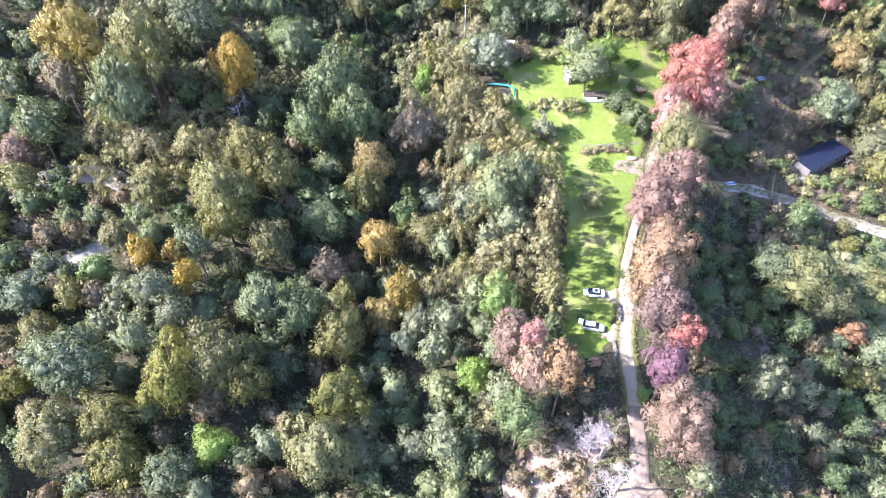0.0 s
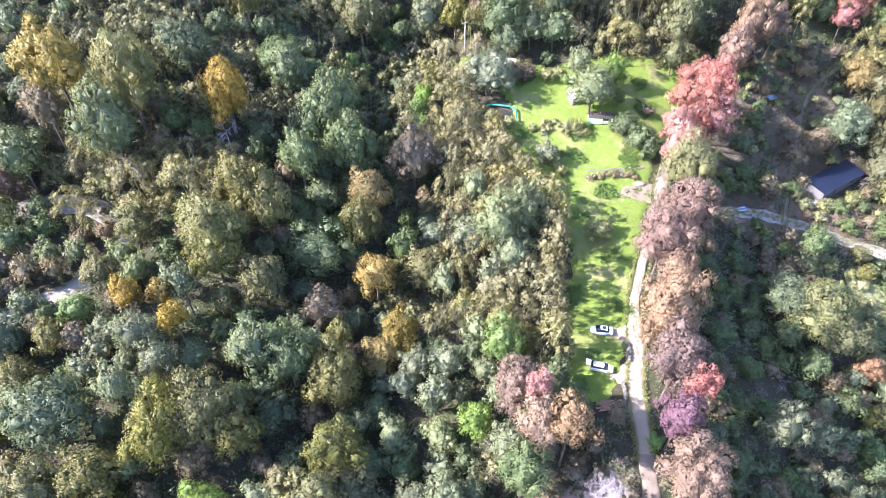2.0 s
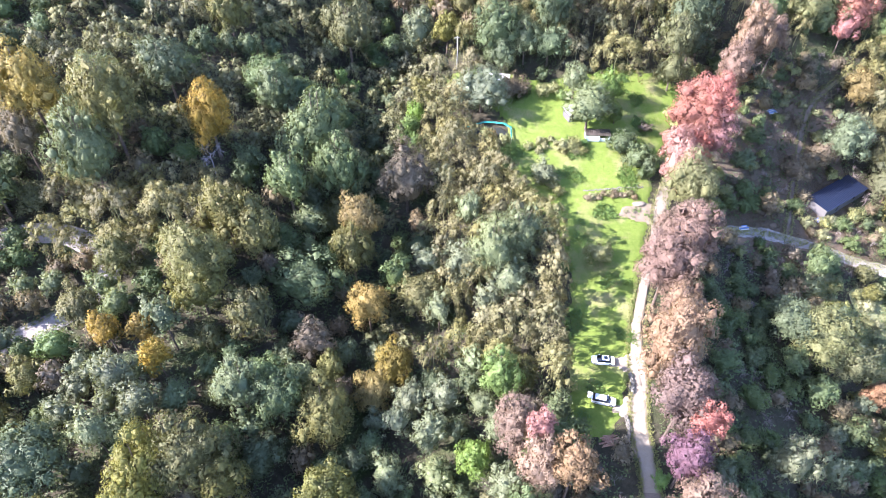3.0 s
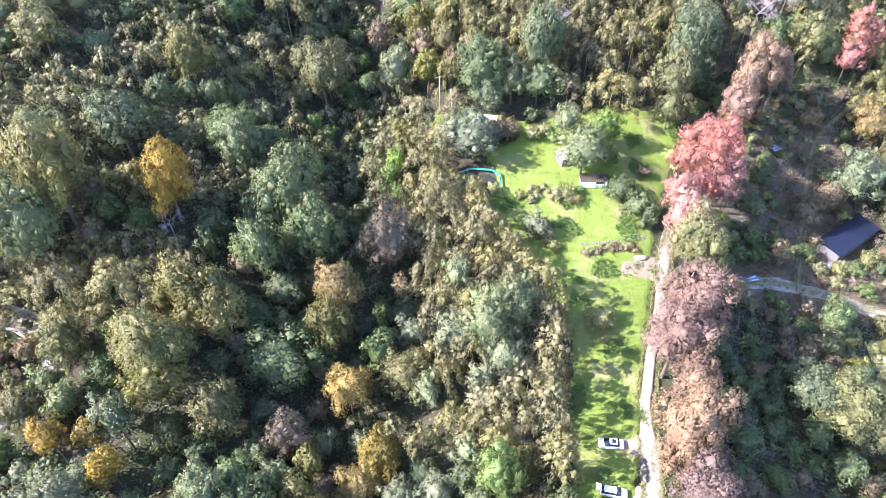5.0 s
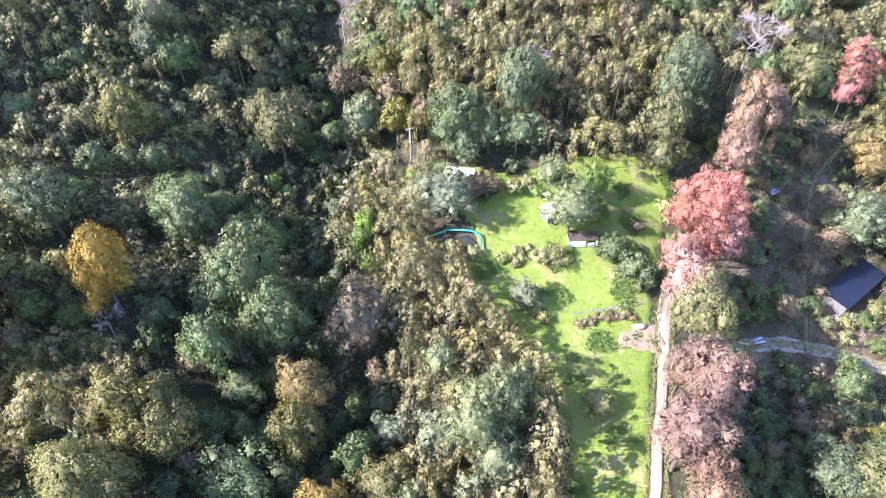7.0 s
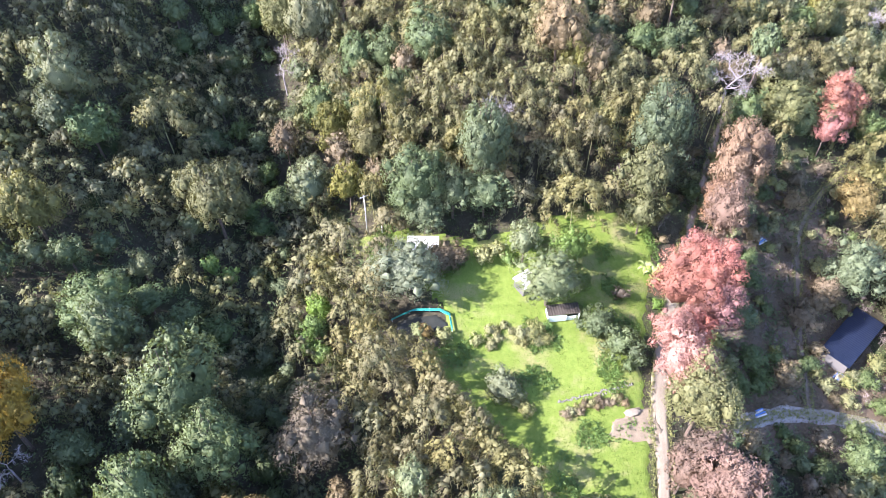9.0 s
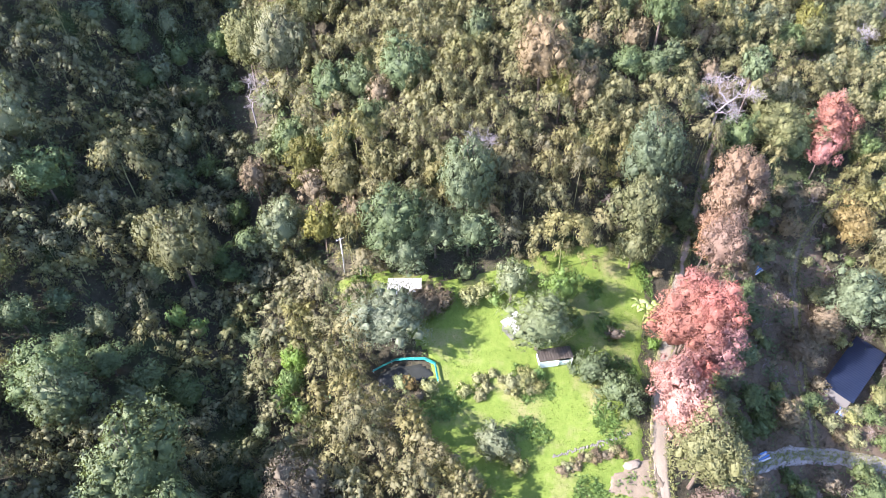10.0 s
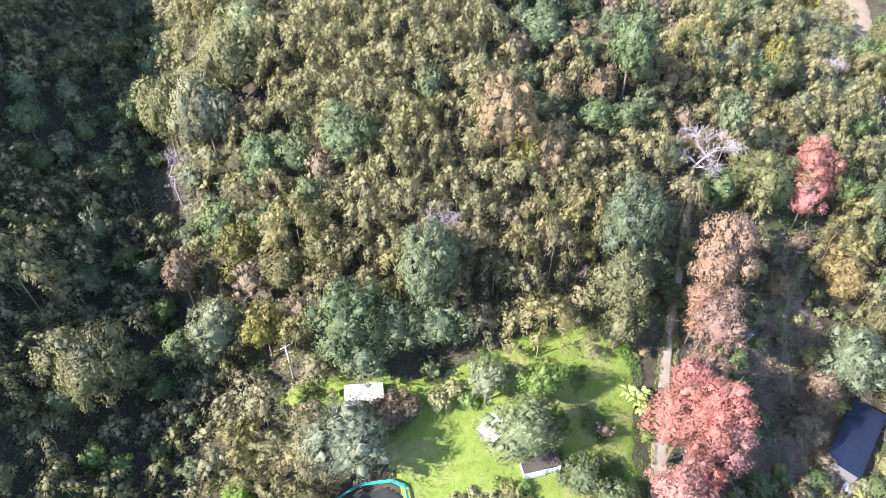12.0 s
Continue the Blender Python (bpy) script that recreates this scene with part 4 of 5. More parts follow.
def car(x, y, turn, colour, wagon, label):
    """A parked car, its front towards +x before the turn."""
    car_root = base("car", x, y, turn, 0.3)
    body = []
    for px, half, low, top in ((-2.3, 0.72, 0.42, 0.82), (-2.15, 0.84, 0.28, 0.98), (-1.5, 0.89, 0.22, 1.0), (0.0, 0.9, 0.2, 0.98), (1.1, 0.89, 0.22, 0.95), (1.9, 0.84, 0.26, 0.82), (2.25, 0.7, 0.36, 0.66)):
        body.append([(px, -half, low), (px, -half, (low + top) / 2), (px, -half * 0.93, top - 0.06), (px, -half * 0.8, top), (px, half * 0.8, top), (px, half * 0.93, top - 0.06), (px, half, (low + top) / 2), (px, half, low)])
    part("body", loft(body), colour, car_root, smooth=False)
    tail = -2.1 if wagon else -1.45
    cabin = []
    for z, x0, x1, half in ((0.93, tail - 0.1, 1.15, 0.8), (1.2, tail + 0.15, 0.75, 0.74), (1.42, tail + 0.45, 0.3, 0.63)):
        cabin.append([(x0, -half, z), (x1, -half, z), (x1 + 0.12, 0, z), (x1, half, z), (x0, half, z), (x0 - 0.1, 0, z)])
    part("glazing", loft(cabin), GLASS, car_root, "tinted car windows")
    roof = [[(tail + 0.4, -0.64, 1.4), (0.32, -0.64, 1.4), (0.42, 0, 1.42), (0.32, 0.64, 1.4), (tail + 0.4, 0.64, 1.4), (tail + 0.32, 0, 1.42)],
            [(tail + 0.5, -0.56, 1.47), (0.2, -0.56, 1.46), (0.28, 0, 1.49), (0.2, 0.56, 1.46), (tail + 0.5, 0.56, 1.47), (tail + 0.42, 0, 1.5)]]
    top = part("roof", loft(roof), colour, car_root)
    if not wagon:
        part("sunroof", block(0.7, 0.8, 0.02, (-0.45, 0, 1.485), bevel=0.005), GLASS, top)
    for side in (-1, 1):
        for px in (-0.65, 0.25) if not wagon else (-1.3, -0.5, 0.3):
            part("pillar", block(0.09, 0.06, 0.5, (px, side * 0.74, 0.93), (side * 17, 0, 0), 0.01), colour, car_root)
        part("wing_mirror", block(0.2, 0.16, 0.13, (0.75, side * 0.98, 0.92), bevel=0.04), colour, car_root)
        part("head_lamp", block(0.22, 0.34, 0.14, (2.08, side * 0.6, 0.58), (0, 12, 0), 0.03), LAMP_CLEAR, car_root)
        part("tail_lamp", block(0.12, 0.34, 0.16, (-2.24, side * 0.6, 0.72), (0, 0, 0), 0.03), LAMP_RED, car_root)
        for px in (-1.4, 1.4):
            wheel = part("wheel", drum(0.33, 0.22, (px, side * 0.8, 0.33), "Y", 22), TYRE, car_root, smooth=False)
            part("rim", drum(0.21, 0.03, (px, side * 0.915, 0.33), "Y", 16), ALLOY, wheel)
    part("bumper", block(0.12, 1.5, 0.22, (2.26, 0, 0.34), bevel=0.05), BLACK, car_root)
    if wagon:
        part("tailgate", block(0.06, 1.35, 1.0, (-2.2, 0, 1.42), (0, -78, 0), 0.03), CAR_WHITE, car_root, "white tailgate standing open")
    return tagged(car_root, label, "car", "parked cars")


car(32.8, 90.4, 173, CAR_WHITE, False, "white saloon car parked on the meadow beside the lane")
car(31.5, 81.9, -13.5, CAR_SILVER, True, "silver estate car parked with its tailgate open")


def corrugated(sx, sy, pitch_deg, at, mat_wave=0.09, wave=0.035):
    """A ribbed metal sheet of real thickness, sloping along y."""
    bm = bmesh.new()
    n = max(8, int(sx / mat_wave))
    rise = math.tan(radians(pitch_deg)) * sy
    rows = []
    for k in range(2):
        for i in range(n + 1):
            px = sx * (i / n - 0.5)
            rows.append(bm.verts.new((px, sy * (k - 0.5), rise * k + (wave if i % 2 else 0.0))))
    for i in range(n):
        bm.faces.new((rows[i], rows[i + 1], rows[n + 2 + i], rows[n + 1 + i]))
    bmesh.ops.solidify(bm, geom=bm.faces[:], thickness=0.03)
    bm.transform(pose(*at))
    return bm


def hut(name, x, y, turn, sx, sy, high, pitch_deg, roof_mat, wall_mat, label, rib=0.25):
    """A small building: four walls, a door and a ribbed roof that overhangs."""
    hut_root = base(name, x, y, turn)
    for s in (-1, 1):
        part("wall", block(sx, 0.12, high + (s > 0) * math.tan(radians(pitch_deg)) * sy + 1.2, (0, s * (sy / 2 - 0.06), -1.2), bevel=0.01), wall_mat, hut_root)
        part("wall", block(0.12, sy - 0.26, high + 1.2, (s * (sx / 2 - 0.06), 0, -1.2), bevel=0.01), wall_mat, hut_root)
    door = part("door", block(0.85, 0.06, 1.9, (-sx * 0.2, -sy / 2 - 0.03, 0), bevel=0.01), DARK, hut_root)
    part("handle", block(0.04, 0.05, 0.12, (-sx * 0.2 + 0.32, -sy / 2 - 0.09, 1.0), bevel=0.01), ALLOY, door)
    part("window", block(0.8, 0.05, 0.6, (sx * 0.2, -sy / 2 - 0.025, 1.1), bevel=0.01), GLASS, hut_root)
    part("roof", corrugated(sx + 0.6, sy + 0.7, pitch_deg, (0, 0, high + 0.03), rib), roof_mat, hut_root)
    return tagged(hut_root, label, "hut")


hut("hut", 16.9, 169.3, -12, 5.8, 3.0, 2.2, 6, ROOF_WHITE, WALL_GREY, "small hut with a white sheet-metal roof beside a tree")
hut("hut", 35.6, 158.6, 28, 3.6, 2.8, 2.0, 8, ROOF_WHITE, WALL_GREY, "little shed with a bleached white roof behind trees")
hut("farm_building", 105.8, 144.4, 31, 16.6, 5.6, 2.3, 4, BLUE_ROOF, WALL_GREY, "long low shed with a dark blue metal roof", 0.3)

# The green shed in the meadow: half sheeted, half open.
shed = base("shed", 41.4, 151.6, -4, 0.1)
part("front_panel", block(3.4, 0.08, 1.5, (-1.5, -1.2, 0), (-6, 0, 0), 0.01), SHED_GREEN, shed)
part("side_panel", block(0.08, 2.3, 1.5, (-3.2, 0, 0), bevel=0.01), SHED_GREEN, shed)
part("side_panel", block(0.08, 2.3, 1.5, (2.9, 0, 0), bevel=0.01), SHED_GREEN, shed)
part("back_panel", block(6.0, 0.08, 1.8, (-0.15, 1.2, 0), bevel=0.01), SHED_GREEN, shed)
part("counter", block(2.6, 0.5, 0.7, (1.55, -0.9, 0), bevel=0.02), SHED_GREEN, shed)
part("floor_board", block(5.8, 2.2, 0.06, (-0.15, 0, 0.0), bevel=0.01), DARK, shed)
part("roof", corrugated(6.4, 2.5, 6, (-0.1, 0.3, 1.58), 0.25), RUSTY, shed, "rusty roof strewn with fallen leaves")
for px in (0.25, 2.8):
    part("post", block(0.1, 0.1, 1.6, (px, -1.2, 0), bevel=0.01), PALE_POST, shed)
tagged(shed, "low pale green shed with an open front and littered roof", "shed")

# The pond in the bamboo's shade with its teal net.
POND = [(8.5, 151.2), (8.6, 156.2), (12.9, 157.2), (18, 156.2), (19.7, 155), (19.6, 151.8)]
patch("pond", POND, WATER, 0.25, "dark still pond shaded by bamboo", "pond", 0.6)
fence = base("net_fence", 14, 155)
line = np.vstack([np.linspace(a, b, 5, endpoint=False) for a, b in zip(np.array(POND[1:-1]), np.array(POND[2:]))] + [np.array(POND[-1:])])
foot = fence.matrix_world.translation
bm = bmesh.new()
rail = []
for px, py in line:
    g = height(px, py) - foot.z
    sag = 0.08 * noise.noise((px, py, 1.0))
    rail.append([bm.verts.new((px - foot.x + ox, py - foot.y + oy, g + z + sag)) for ox, oy, z in ((0, 0, 0.55), (0.08, 0.1, 0.95), (-0.2, -0.25, 1.05), (-0.28, -0.32, 0.8))])
for a, b in zip(rail, rail[1:]):
    for i in range(3):
        bm.faces.new((a[i], b[i], b[i + 1], a[i + 1]))
bmesh.ops.solidify(bm, geom=bm.faces[:], thickness=0.03)
part("net", bm, TEAL, fence, "teal shade netting folded over the rail")
for px, py in line[::4]:
    part("post", drum(0.05, 1.5, (px - foot.x, py - foot.y, height(px, py) - foot.z + 0.45), "Z", 8), PALE_POST, fence)
tagged(fence, "low teal net fence on pale posts round the pond", "fence")


def utility_pole(x, y, high, arms):
    pole_root = base("utility_pole", x, y)
    part("pole", drum(0.17, high + 1, (0, 0, high / 2 - 0.5), "Z", 12, 0.1), POLE_GREY, pole_root, smooth=True)
    for k in range(arms):
        arm = part("crossarm", block(1.7, 0.1, 0.1, (0, 0, high - 0.35 - 0.7 * k), (0, 0, 20), 0.01), POLE_GREY, pole_root)
        for px in (-0.7, 0, 0.7):
            part("insulator", drum(0.06, 0.2, (px * 0.94, px * 0.34, high - 0.15 - 0.7 * k), "Z", 8, 0.03), PALE_POST, arm)
    return tagged(pole_root, "pale concrete utility pole rising out of the bamboo" if arms else "short pale concrete post beside the hut", "pole")


utility_pole(6.4, 176.8, 9.8, 1)
utility_pole(9.4, 175.6, 4.6, 0)


def banana(x, y, high, seed):
    """A banana plant: a stem and long arching split leaves."""
    r = random.Random(seed)
    root = base("banana_plant", x, y)
    part("stem", drum(0.16, high, (0, 0, high / 2 - 0.1), "Z", 10, 0.09), CULM, root)
    for k in range(9):
        a, lift, reach = k * 2.4 + r.uniform(-0.3, 0.3), r.uniform(0.5, 1.1), r.uniform(1.5, 2.1)
        bm = bmesh.new()
        rows = []
        for i in range(7):
            t = i / 6
            d = reach * t
            z = high - 0.2 + lift * math.sin(t * 2.4) - 0.5 * t * t
            half = 0.34 * math.sin(math.pi * min(1, t * 0.9 + 0.08)) ** 0.6
            c, s = math.cos(a), math.sin(a)
            rows.append([bm.verts.new((c * d - s * e * half, s * d + c * e * half, z - 0.12 * abs(e))) for e in (-1, 0, 1)])
        for p, q in zip(rows, rows[1:]):
            for i in range(2):
                bm.faces.new((p[i], p[i + 1], q[i + 1], q[i]))
        part("leaf", bm, BANANA, root)
    return tagged(root, "banana plant with long arching yellow-green leaves", "banana plant", "banana plants")


for k, (px, py, ph) in enumerate(((61.4, 156.8, 3.4), (62.8, 157.6, 3.0), (60.8, 158.4, 2.6), (62.2, 155.8, 2.2))):
    banana(px, py, ph, k)
    PLANTED.append((px, py, 1.2, 3.0))


def rubble_wall(name, points, high, label, rng_seed):
    """A dry wall of uneven stones in courses along a line."""
    r = np.random.default_rng(rng_seed)
    root = base(name, *points[0])
    iv, itri = ico(1)
    at = along(points, 12)
    at = np.vstack([np.linspace(a, b, max(2, int(np.linalg.norm(b - a) / 0.4)), endpoint=False) for a, b in zip(at, at[1:])])
    pieces = []
    for course in range(max(1, int(high / 0.28))):
        for px, py in at:
            px, py = px + r.normal() * 0.08, py + r.normal() * 0.1
            px, py = px + r.normal() * 0.12, py + r.normal() * 0.16
            c = np.array([px, py, height(px, py) + 0.18 + course * 0.24 + r.uniform(-0.06, 0.06)]) - np.array(root.matrix_world.translation)
            pieces.append((iv * r.uniform(0.12, 0.3, 3) * (1 + 0.15 * r.uniform(-1, 1, (len(iv), 1))) + c, itri))
    v, f = joined(pieces)
    body = mesh_object("stonework", v, f, STONE, root)
    body["kind"] = "stuff"
    return tagged(root, label, "stone wall")


rubble_wall("stone_wall", [(35.5, 135.2), (40, 135.3), (45, 135.7), (50.5, 136.4)], 0.5, "low dry stone wall crossing the meadow terrace", 1)
rubble_wall("retaining_wall", [(37.4, 83.6), (37.7, 85.5), (37.6, 87.4)], 0.9, "short stone retaining wall beside the parking place", 2)
rubble_wall("retaining_wall", [(35.0, 74.6), (35.4, 76.5), (35.3, 79)], 0.9, "short stone retaining wall above the lane", 3)

pile = base("log_pile", 31.5, 74.6, 12, 0.05)
for k in range(14):
    r = random.Random(k)
    part("log", drum(r.uniform(0.09, 0.16), r.uniform(2.2, 3.4), (r.uniform(-0.5, 0.5), -1.0 + 0.28 * (k % 8), 0.2 + 0.24 * (k // 8)), "X", 9), LOG, pile)
    pile.children[-1].rotation_euler.z = r.uniform(-0.12, 0.12)
tagged(pile, "pile of reddish-brown logs on bare soil", "log pile")

for k, (px, py, turn, n) in enumerate(((91.5, 165.6, 25, 6), (75.5, 130.8, 12, 4), (99.0, 137.6, 30, 4))):
    stack = base("sheet_stack", px, py, turn, 0.4)
    for i in range(n):
        part("sheet", block(2.6 - 0.2 * (i % 3), 0.32, 0.05, (0.15 * (i % 2), 0.4 * i - 0.2 * n, 0.06 * (i % 3)), (3 * (i % 2), 0, 4 * (i % 3) - 4), 0.01), TARP if i % 2 else POLE_GREY, stack)
    tagged(stack, "blue and grey roofing sheets lying on the ground", "sheets", "sheet stacks")

# A heap of pale sand where the lane widens.
bm = bmesh.new()
bmesh.ops.create_icosphere(bm, subdivisions=3, radius=1.0)
for v in bm.verts:
    k = 1 + 0.25 * noise.noise(v.co * 2.2)
    v.co = Vector((v.co.x * 1.6 * k, v.co.y * 0.8 * k, max(-0.3, v.co.z * 0.45 * k)))
heap = mesh_object("sand_heap", [v.co for v in bm.verts], [[v.index for v in f.verts] for f in bm.faces], SAND, smooth=True)
bm.free()
heap.location = (48.2, 131.2, height(48.2, 131.2) + 0.25)
tagged(heap, "low heap of pale sand beside the lane", "sand heap")

# ---- the woods between ----
rng = random.Random(5)

# Tall bamboo leaning over the meadow's western edge.
for x, y in along([(21.8, 84), (22.2, 95), (24.6, 106), (24.4, 119), (20.5, 128), (15.5, 136), (11.8, 144)], 3):
    r = rng.uniform(2.6, 3.4)
    plant("bamboo", x + rng.uniform(-0.8, 0.4), y + rng.uniform(-0.6, 0.6), r, rng.uniform(9.0, 11.5) if y < 124 else rng.uniform(6.5, 8.5))


ROADS = [(along(LANE, 10), 3.6), (along(SOUTH_TRACK, 10), 3.0), (along(BACK_ROAD, 10), 3.2), (along(SIDE_TRACK, 10), 1.5), (along(NORTH_TRACK, 10), 0.6), (along(WEST_ROAD, 10), 2.2)]


def open_ground(x, y, margin=0.0):
    """Whether a place lies on the meadow, a road or a built spot."""
    if inside(MEADOW, x, y) or inside(BANK, x, y):
        return True
    if any(a < x < b and c < y < d for a, b, c, d in CLEARED):
        return True
    return any(((line[:, 0] - x) ** 2 + (line[:, 1] - y) ** 2).min() < (e + margin) ** 2 for line, e in ROADS)


def woods(x, y):
    """What grows at a place where nothing else stands out: kind, least and greatest crown radius, height."""
    n = noise.noise((x * 0.045, y * 0.045, 0)) + rng.uniform(-0.25, 0.25)
    gully = abs(x + 12 - 4 * math.sin(y * 0.03)) < (7 if y < 140 else 4.5) and y > 95
    if gully:
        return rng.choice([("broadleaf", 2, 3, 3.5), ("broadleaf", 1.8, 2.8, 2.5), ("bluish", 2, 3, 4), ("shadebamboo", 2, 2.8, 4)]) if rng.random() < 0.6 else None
    if 58 < x < 116 and 120 < y < 182:
        return rng.choice([("dry", 1.0, 2.4, 1.0), ("twigs", 1.4, 2.4, 1.2), ("twigs", 1.4, 2.6, 1.2), ("brown", 1.4, 2.8, 2.5), ("brown", 2, 3.2, 4), ("bush", 1.4, 2.6, 1.8), ("scrub", 1.2, 2, 1.5), ("broadleaf", 1.8, 2.8, 3)])
    if inside(FIELD, x, y) and rng.random() < 0.8:
        return None
    if x > 90 and 78 < y < 128:
        return rng.choice([("scrub", 1.2, 2.4, 1.0), ("scrub", 1.2, 2.4, 1.0), ("scrub", 1.2, 2.4, 1.0), ("scrub", 1.4, 2.6, 1.2), ("bush", 1.5, 2.4, 1.6), ("olive", 2.2, 3, 3)])
    if 50 < x < 74 and y < 125:
        return rng.choice([("broadleaf", 2, 3.4, 2.5), ("bush", 1.8, 2.8, 1.6), ("brown", 1.6, 2.6, 2), ("twigs", 1.6, 2.6, 1.5)]) if rng.random() < 0.5 else None
    if x > 46 and y < 125:
        return rng.choice([("broadleaf", 2.6, 4.4, 5), ("bush", 2, 3, 2), ("bluish", 2.4, 4, 5), ("willow", 2.2, 3.2, 4), ("brown", 2, 3, 4)])
    # Deep green kinds, kept low: the ridge's shade is partly put into them.
    if 56 < x < 108 and y > 194:
        return rng.choice([("broadleaf", 2.6, 4.4, 5), ("bluish", 2.6, 4, 5), ("broadleaf", 2.6, 4.4, 5), ("brown", 2.2, 3.2, 5), ("bamboo", 2.4, 3.2, 6)])
    if x > 84:
        return rng.choice([("olive", 3, 4.4, 8), ("bamboo", 3, 4.2, 9), ("broadleaf", 3, 4.4, 8), ("willow", 2.6, 3.6, 7), ("bluish", 3, 4, 8)])
    if y > 172 and x > 0:
        return ("bamboo", 3, 4.4, 9.5) if n > -0.12 else rng.choice([("broadleaf", 3.2, 4.6, 9), ("bluish", 3.2, 4.6, 9), ("olive", 3, 4.2, 9), ("brown", 2.6, 3.6, 8)])
    if -4 < x < 26 and 124 < y < 172:
        return "bamboo", 2.8, 4, 8
    if -2 < x < 26 and 90 < y <= 124:
        return rng.choice([("willow", 2.8, 4, 8), ("bamboo", 2.6, 3.8, 8), ("willow", 2.8, 4, 9)])
    if -16 < x < 8 and y <= 90:
        return rng.choice([("willow", 2.4, 3.8, 6), ("willow", 2.4, 3.6, 6), ("bluish", 2.4, 3.4, 5)])
    if 8 <= x < 34 and y < 70:
        return rng.choice([("dry", 1.2, 2.4, 1.0), ("twigs", 1.6, 2.8, 2), ("dry", 1.4, 2.4, 1.2), ("brown", 1.6, 2.6, 3), ("twigs", 1.6, 2.6, 1.5)]) if rng.random() < 0.55 else None
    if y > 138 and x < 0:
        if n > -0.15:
            # Bamboo in the duller leaf colour that carries this slope's shade.
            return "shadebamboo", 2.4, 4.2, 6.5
        return rng.choice([("broadleaf", 2.6, 4.4, 6), ("bluish", 2.6, 4.4, 6), ("broadleaf", 2.6, 4.4, 6), ("willow", 2.4, 3.4, 6), ("broadleaf", 2.4, 3.6, 4)])
    if -80 < x < -44 and 110 < y < 128:
        return "bamboo", 2.8, 4, 7.5
    return rng.choice([("broadleaf", 2.6, 4.6, 7.5), ("bluish", 2.6, 4.6, 7.5), ("olive", 3, 4.8, 7.5), ("broadleaf", 2.6, 4.6, 7), ("willow", 2.4, 3.4, 7), ("brown", 2.2, 3, 6), ("broadleaf", 2.4, 3.6, 5)])


def spread():
    """A chance place inside the stretch of land that is planted."""
    y = rng.uniform(34, 300)
    west = np.interp(y, [34, 60, 145, 175, 205, 235, 275, 300], [-78, -94, -122, -112, -88, -66, -60, -52])
    east = np.interp(y, [34, 55, 100, 160, 205, 255, 272, 300], [60, 98, 114, 136, 166, 200, 120, 5])
    return rng.uniform(west, east), y


GROVE = []
for k in range(24000):
    x, y = spread()
    found = woods(x, y)
    if not found:
        continue
    kind, r0, r1, top = found
    r = rng.uniform(r0, r1)
    near = {"bamboo": 0.56, "shadebamboo": 0.6, "bush": 0.6, "dry": 0.56, "twigs": 0.5, "scrub": 0.52, "broadleaf": 0.76, "bluish": 0.76}.get(kind, 0.7)
    if crowded(x, y, r, near) or open_ground(x, y, 0.4) or inside(MEADOW, x + 0.5 * r, y) or inside(MEADOW, x - 0.6 * r, y):
        continue
    if kind == "bamboo" and y > 186:
        GROVE.append((x, y, r, top * rng.uniform(0.8, 1.15)))
        PLANTED.append((x, y, r, top))
    else:
        plant(kind, x, y, r, top * (rng.uniform(0.5, 1.05) if x < 0 else rng.uniform(0.8, 1.15)))


# The bamboo grove on the far slope, too many to count.
pieces, lies = [], []
for x, y, r, top in GROVE:
    size = min(CLASSES, key=lambda c: abs(c - r))
    me = stock("bamboo", size, rng.randrange(VARIANTS))[0][1]
    v = np.empty(len(me.vertices) * 3, np.float32)
    me.vertices.foreach_get("co", v)
    a, s = rng.uniform(0, 6.28), r / size
    turned = v.reshape(-1, 3) @ np.array([[math.cos(a), math.sin(a), 0], [-math.sin(a), math.cos(a), 0], [0, 0, 1]]) * s
    lie = np.empty(len(me.loops) * 3, np.float32)
    me.corner_normals.foreach_get("vector", lie)
    lies.append(lie.reshape(-1, 3) @ np.array([[math.cos(a), math.sin(a), 0], [-math.sin(a), math.cos(a), 0], [0, 0, 1]]))
    tri = np.empty(len(me.loops), np.int32)
    me.loops.foreach_get("vertex_index", tri)
    pieces.append((turned * (1, 1, 1.1) + (x, y, height(x, y) + top), tri.reshape(-1, 3)))
v, f, n = [], [], 0
for pv, pf in pieces:
    v.append(pv)
    f.append(pf + n)
    n += len(pv)
v, f = np.vstack(v).astype(np.float32), np.vstack(f).astype(np.int32)
me = bpy.data.meshes.new("bamboo_grove")
me.vertices.add(len(v))
me.vertices.foreach_set("co", v.ravel())
me.loops.add(f.size)
me.loops.foreach_set("vertex_index", f.ravel())
me.polygons.add(len(f))
me.polygons.foreach_set("loop_start", np.arange(0, f.size, 3, dtype=np.int32))
me.update()
me.validate()
me.materials.append(LEAF["bamboo"])
me.polygons.foreach_set("use_smooth", np.ones(len(f), bool))
me.normals_split_custom_set(np.vstack(lies).tolist())
tagged(new("bamboo_grove", me), "dense grove of straw-green bamboo on the slope", "bamboo", kind="stuff")

# ---- ground cover ----


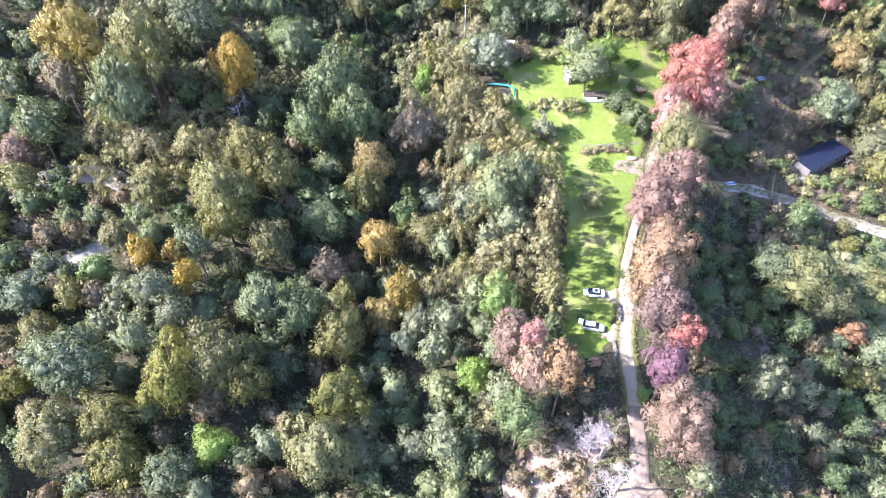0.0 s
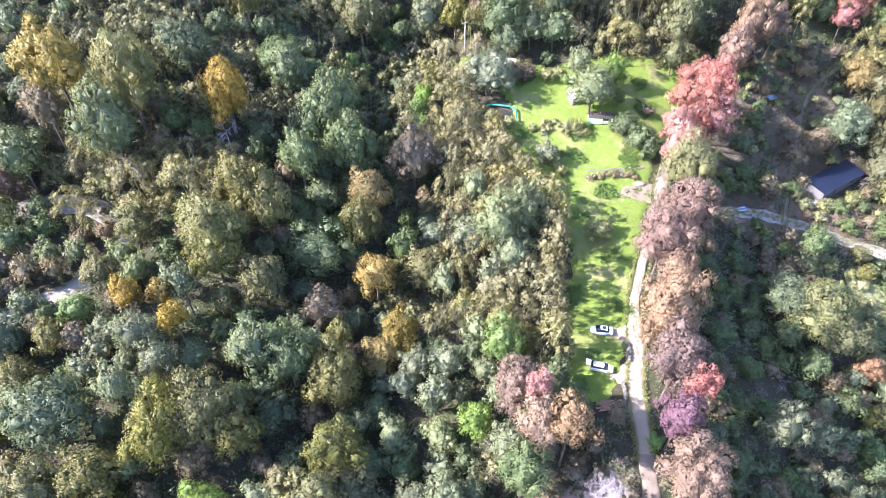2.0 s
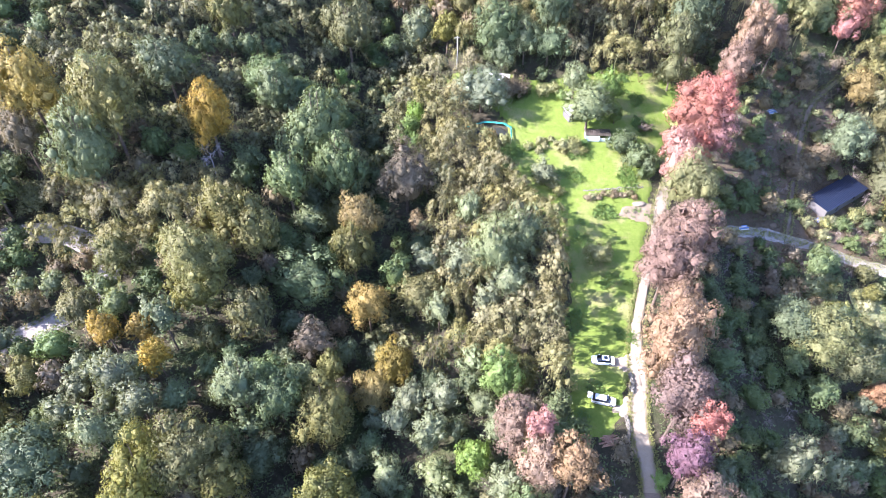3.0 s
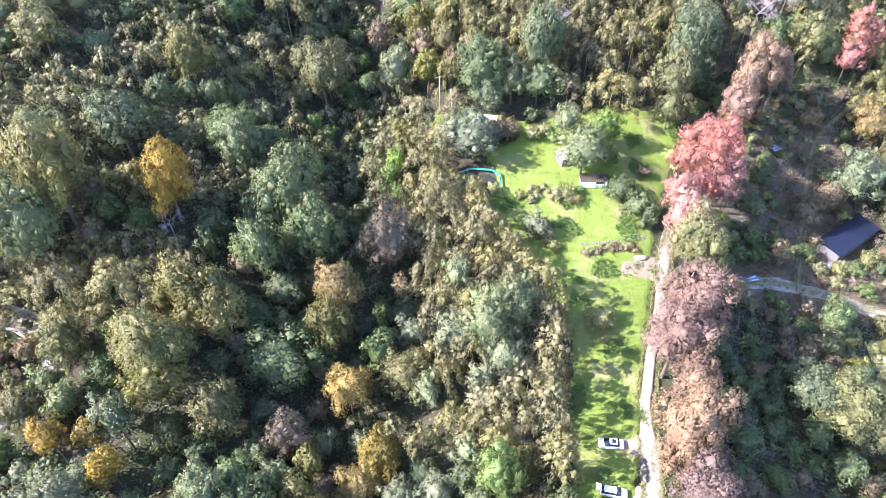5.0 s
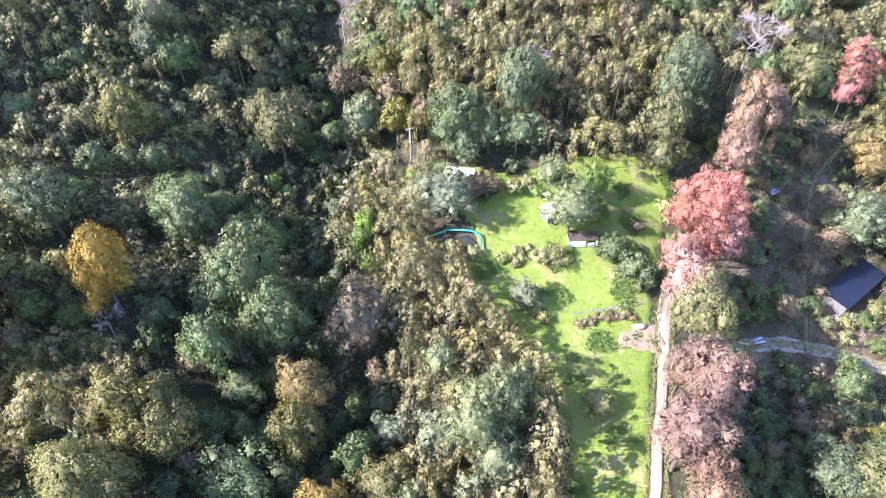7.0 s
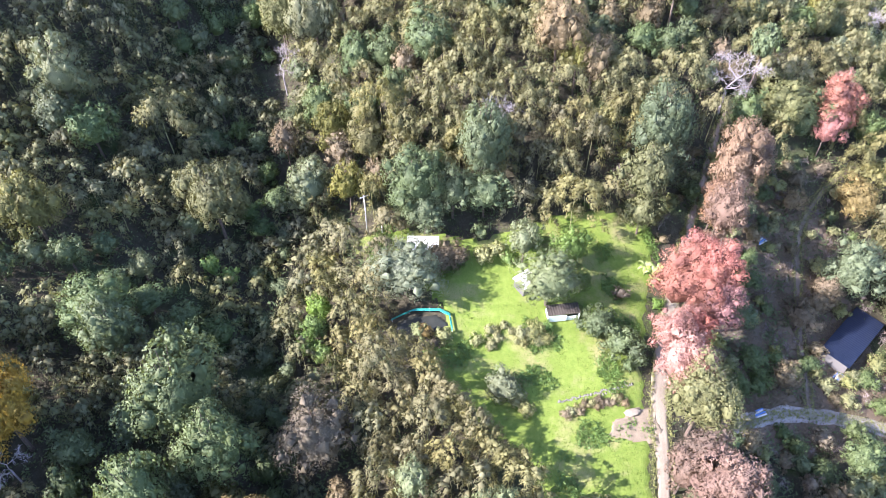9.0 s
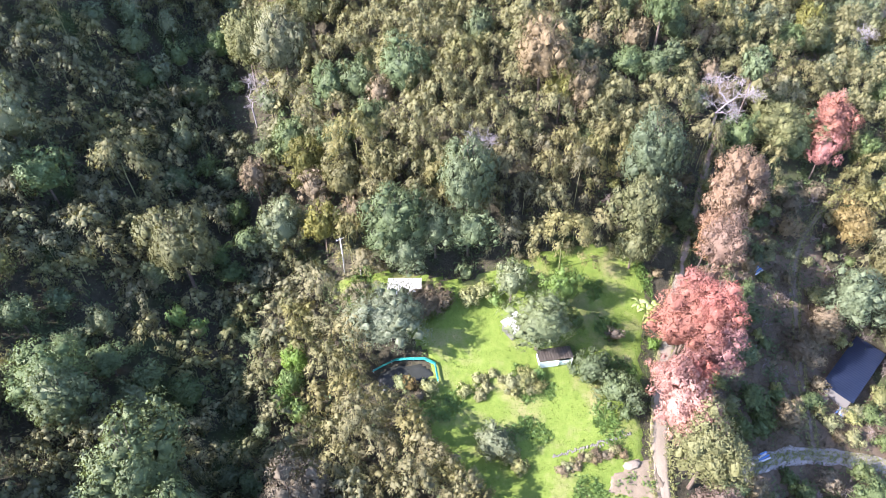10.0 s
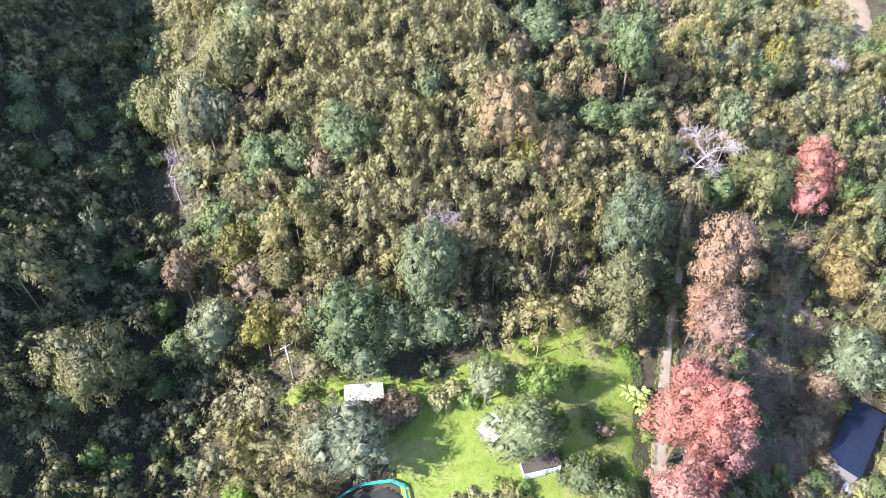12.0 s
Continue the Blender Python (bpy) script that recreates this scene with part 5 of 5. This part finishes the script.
def scatter_mesh(name, spots, rng, per, spread, size, slim, mat, label, category, lift=0.1, upright=0.35, tilt=0.7):
    """Many small leaf sprays round given spots, as one mesh."""
    p = np.repeat(np.array(spots, float), per, axis=0)
    n = len(p)
    p = p + rng.normal(size=(n, 2)) * spread
    z = land(p[:, 0], p[:, 1]) + lift + np.abs(rng.normal(size=n)) * upright
    v, f = sprays(rng, np.column_stack([p, z]), rng.normal(size=(n, 3)) * tilt + (0, 0, 0.8), size, size * slim, -0.3, out=np.tile((0.0, 0.0, 1.0), (n, 1)))
    ob = mesh_object(name, v, f, mat, smooth=True)
    lie = unit(rng.normal(size=(n, 3)) * 0.3 + (0, 0, 1.0))
    ob.data.normals_split_custom_set_from_vertices(np.repeat(lie, 3, axis=0).tolist())
    return tagged(ob, label, category, kind="stuff")


spots, turf, weeds = [], [], []
for k in range(10500):
    x, y = spread()
    if not open_ground(x, y, -0.6):
        spots.append((x, y))
np_rng = np.random.default_rng(8)
scatter_mesh("undergrowth", spots, np_rng, 16, 0.85, 0.6, 0.55, LEAF["broadleaf"], "dark leafy undergrowth on the forest floor", "undergrowth", 0.1, 1.1)
while len(turf) < 16000:
    x, y = rng.uniform(2, 66), rng.uniform(74, 178)
    if inside(MEADOW, x, y) and not (inside(CLEARING, x - 1, y) and inside(CLEARING, x + 1, y) and inside(CLEARING, x, y + 0.8) and inside(CLEARING, x, y - 0.8) and rng.random() < 0.82) and not inside(PARKING, x, y) and not inside(POND, x, y):
        turf.append((x, y))
        if noise.noise((x * 0.16, y * 0.16, 4)) > 0.26:
            weeds.append((x, y))
scatter_mesh("meadow_grass", turf, np_rng, 2, 0.3, 0.24, 0.5, GRASS, "short bright green meadow grass", "grass", 0.19, 0.015, 0.2)
scatter_mesh("meadow_weeds", weeds, np_rng, 6, 0.35, 0.42, 0.6, LEAF["lime"], "patches of lush green weeds in the meadow", "weeds", 0.25, 0.22)
verge = []
for points, wide in ((LANE, 1.5), (BACK_ROAD, 1.75), (SIDE_TRACK, 0.8), (NORTH_TRACK, 0.8), (WEST_ROAD, 2.2)):
    for x, y in along(points, 40):
        for side in (-1, 1):
            for k in range(2):
                a = rng.uniform(0, 6.28)
                d = wide * rng.uniform(1.0, 1.4)
                verge.append((x + side * d, y + 0.5 * math.sin(a)))
scatter_mesh("verge_grass", verge, np_rng, 5, 0.22, 0.36, 0.4, LEAF["scrub"], "ragged dry grass along the verges", "grass", 0.35, 0.14)
fallen = []
while len(fallen) < 9000:
    x, y = rng.uniform(58, 114), rng.uniform(120, 182)
    if inside(LEAFY, x, y) and noise.noise((x * 0.2, y * 0.2, 2)) + rng.uniform(-0.3, 0.3) > -0.1:
        fallen.append((x, y))
scatter_mesh("fallen_leaves", fallen, np_rng, 5, 0.4, 0.3, 0.6, LEAF["brown"], "withered leaves and dry stalks strewn over the ground", "leaf litter", 0.2, 0.12)
seeding = []
while len(seeding) < 5000:
    x, y = rng.uniform(95, 146), rng.uniform(78, 122)
    if inside(FIELD, x, y):
        seeding.append((x, y))
scatter_mesh("field_weeds", seeding, np_rng, 5, 0.4, 0.34, 0.5, LEAF["scrub"], "tall pale seeding weeds over the field", "weeds", 0.25, 0.3)
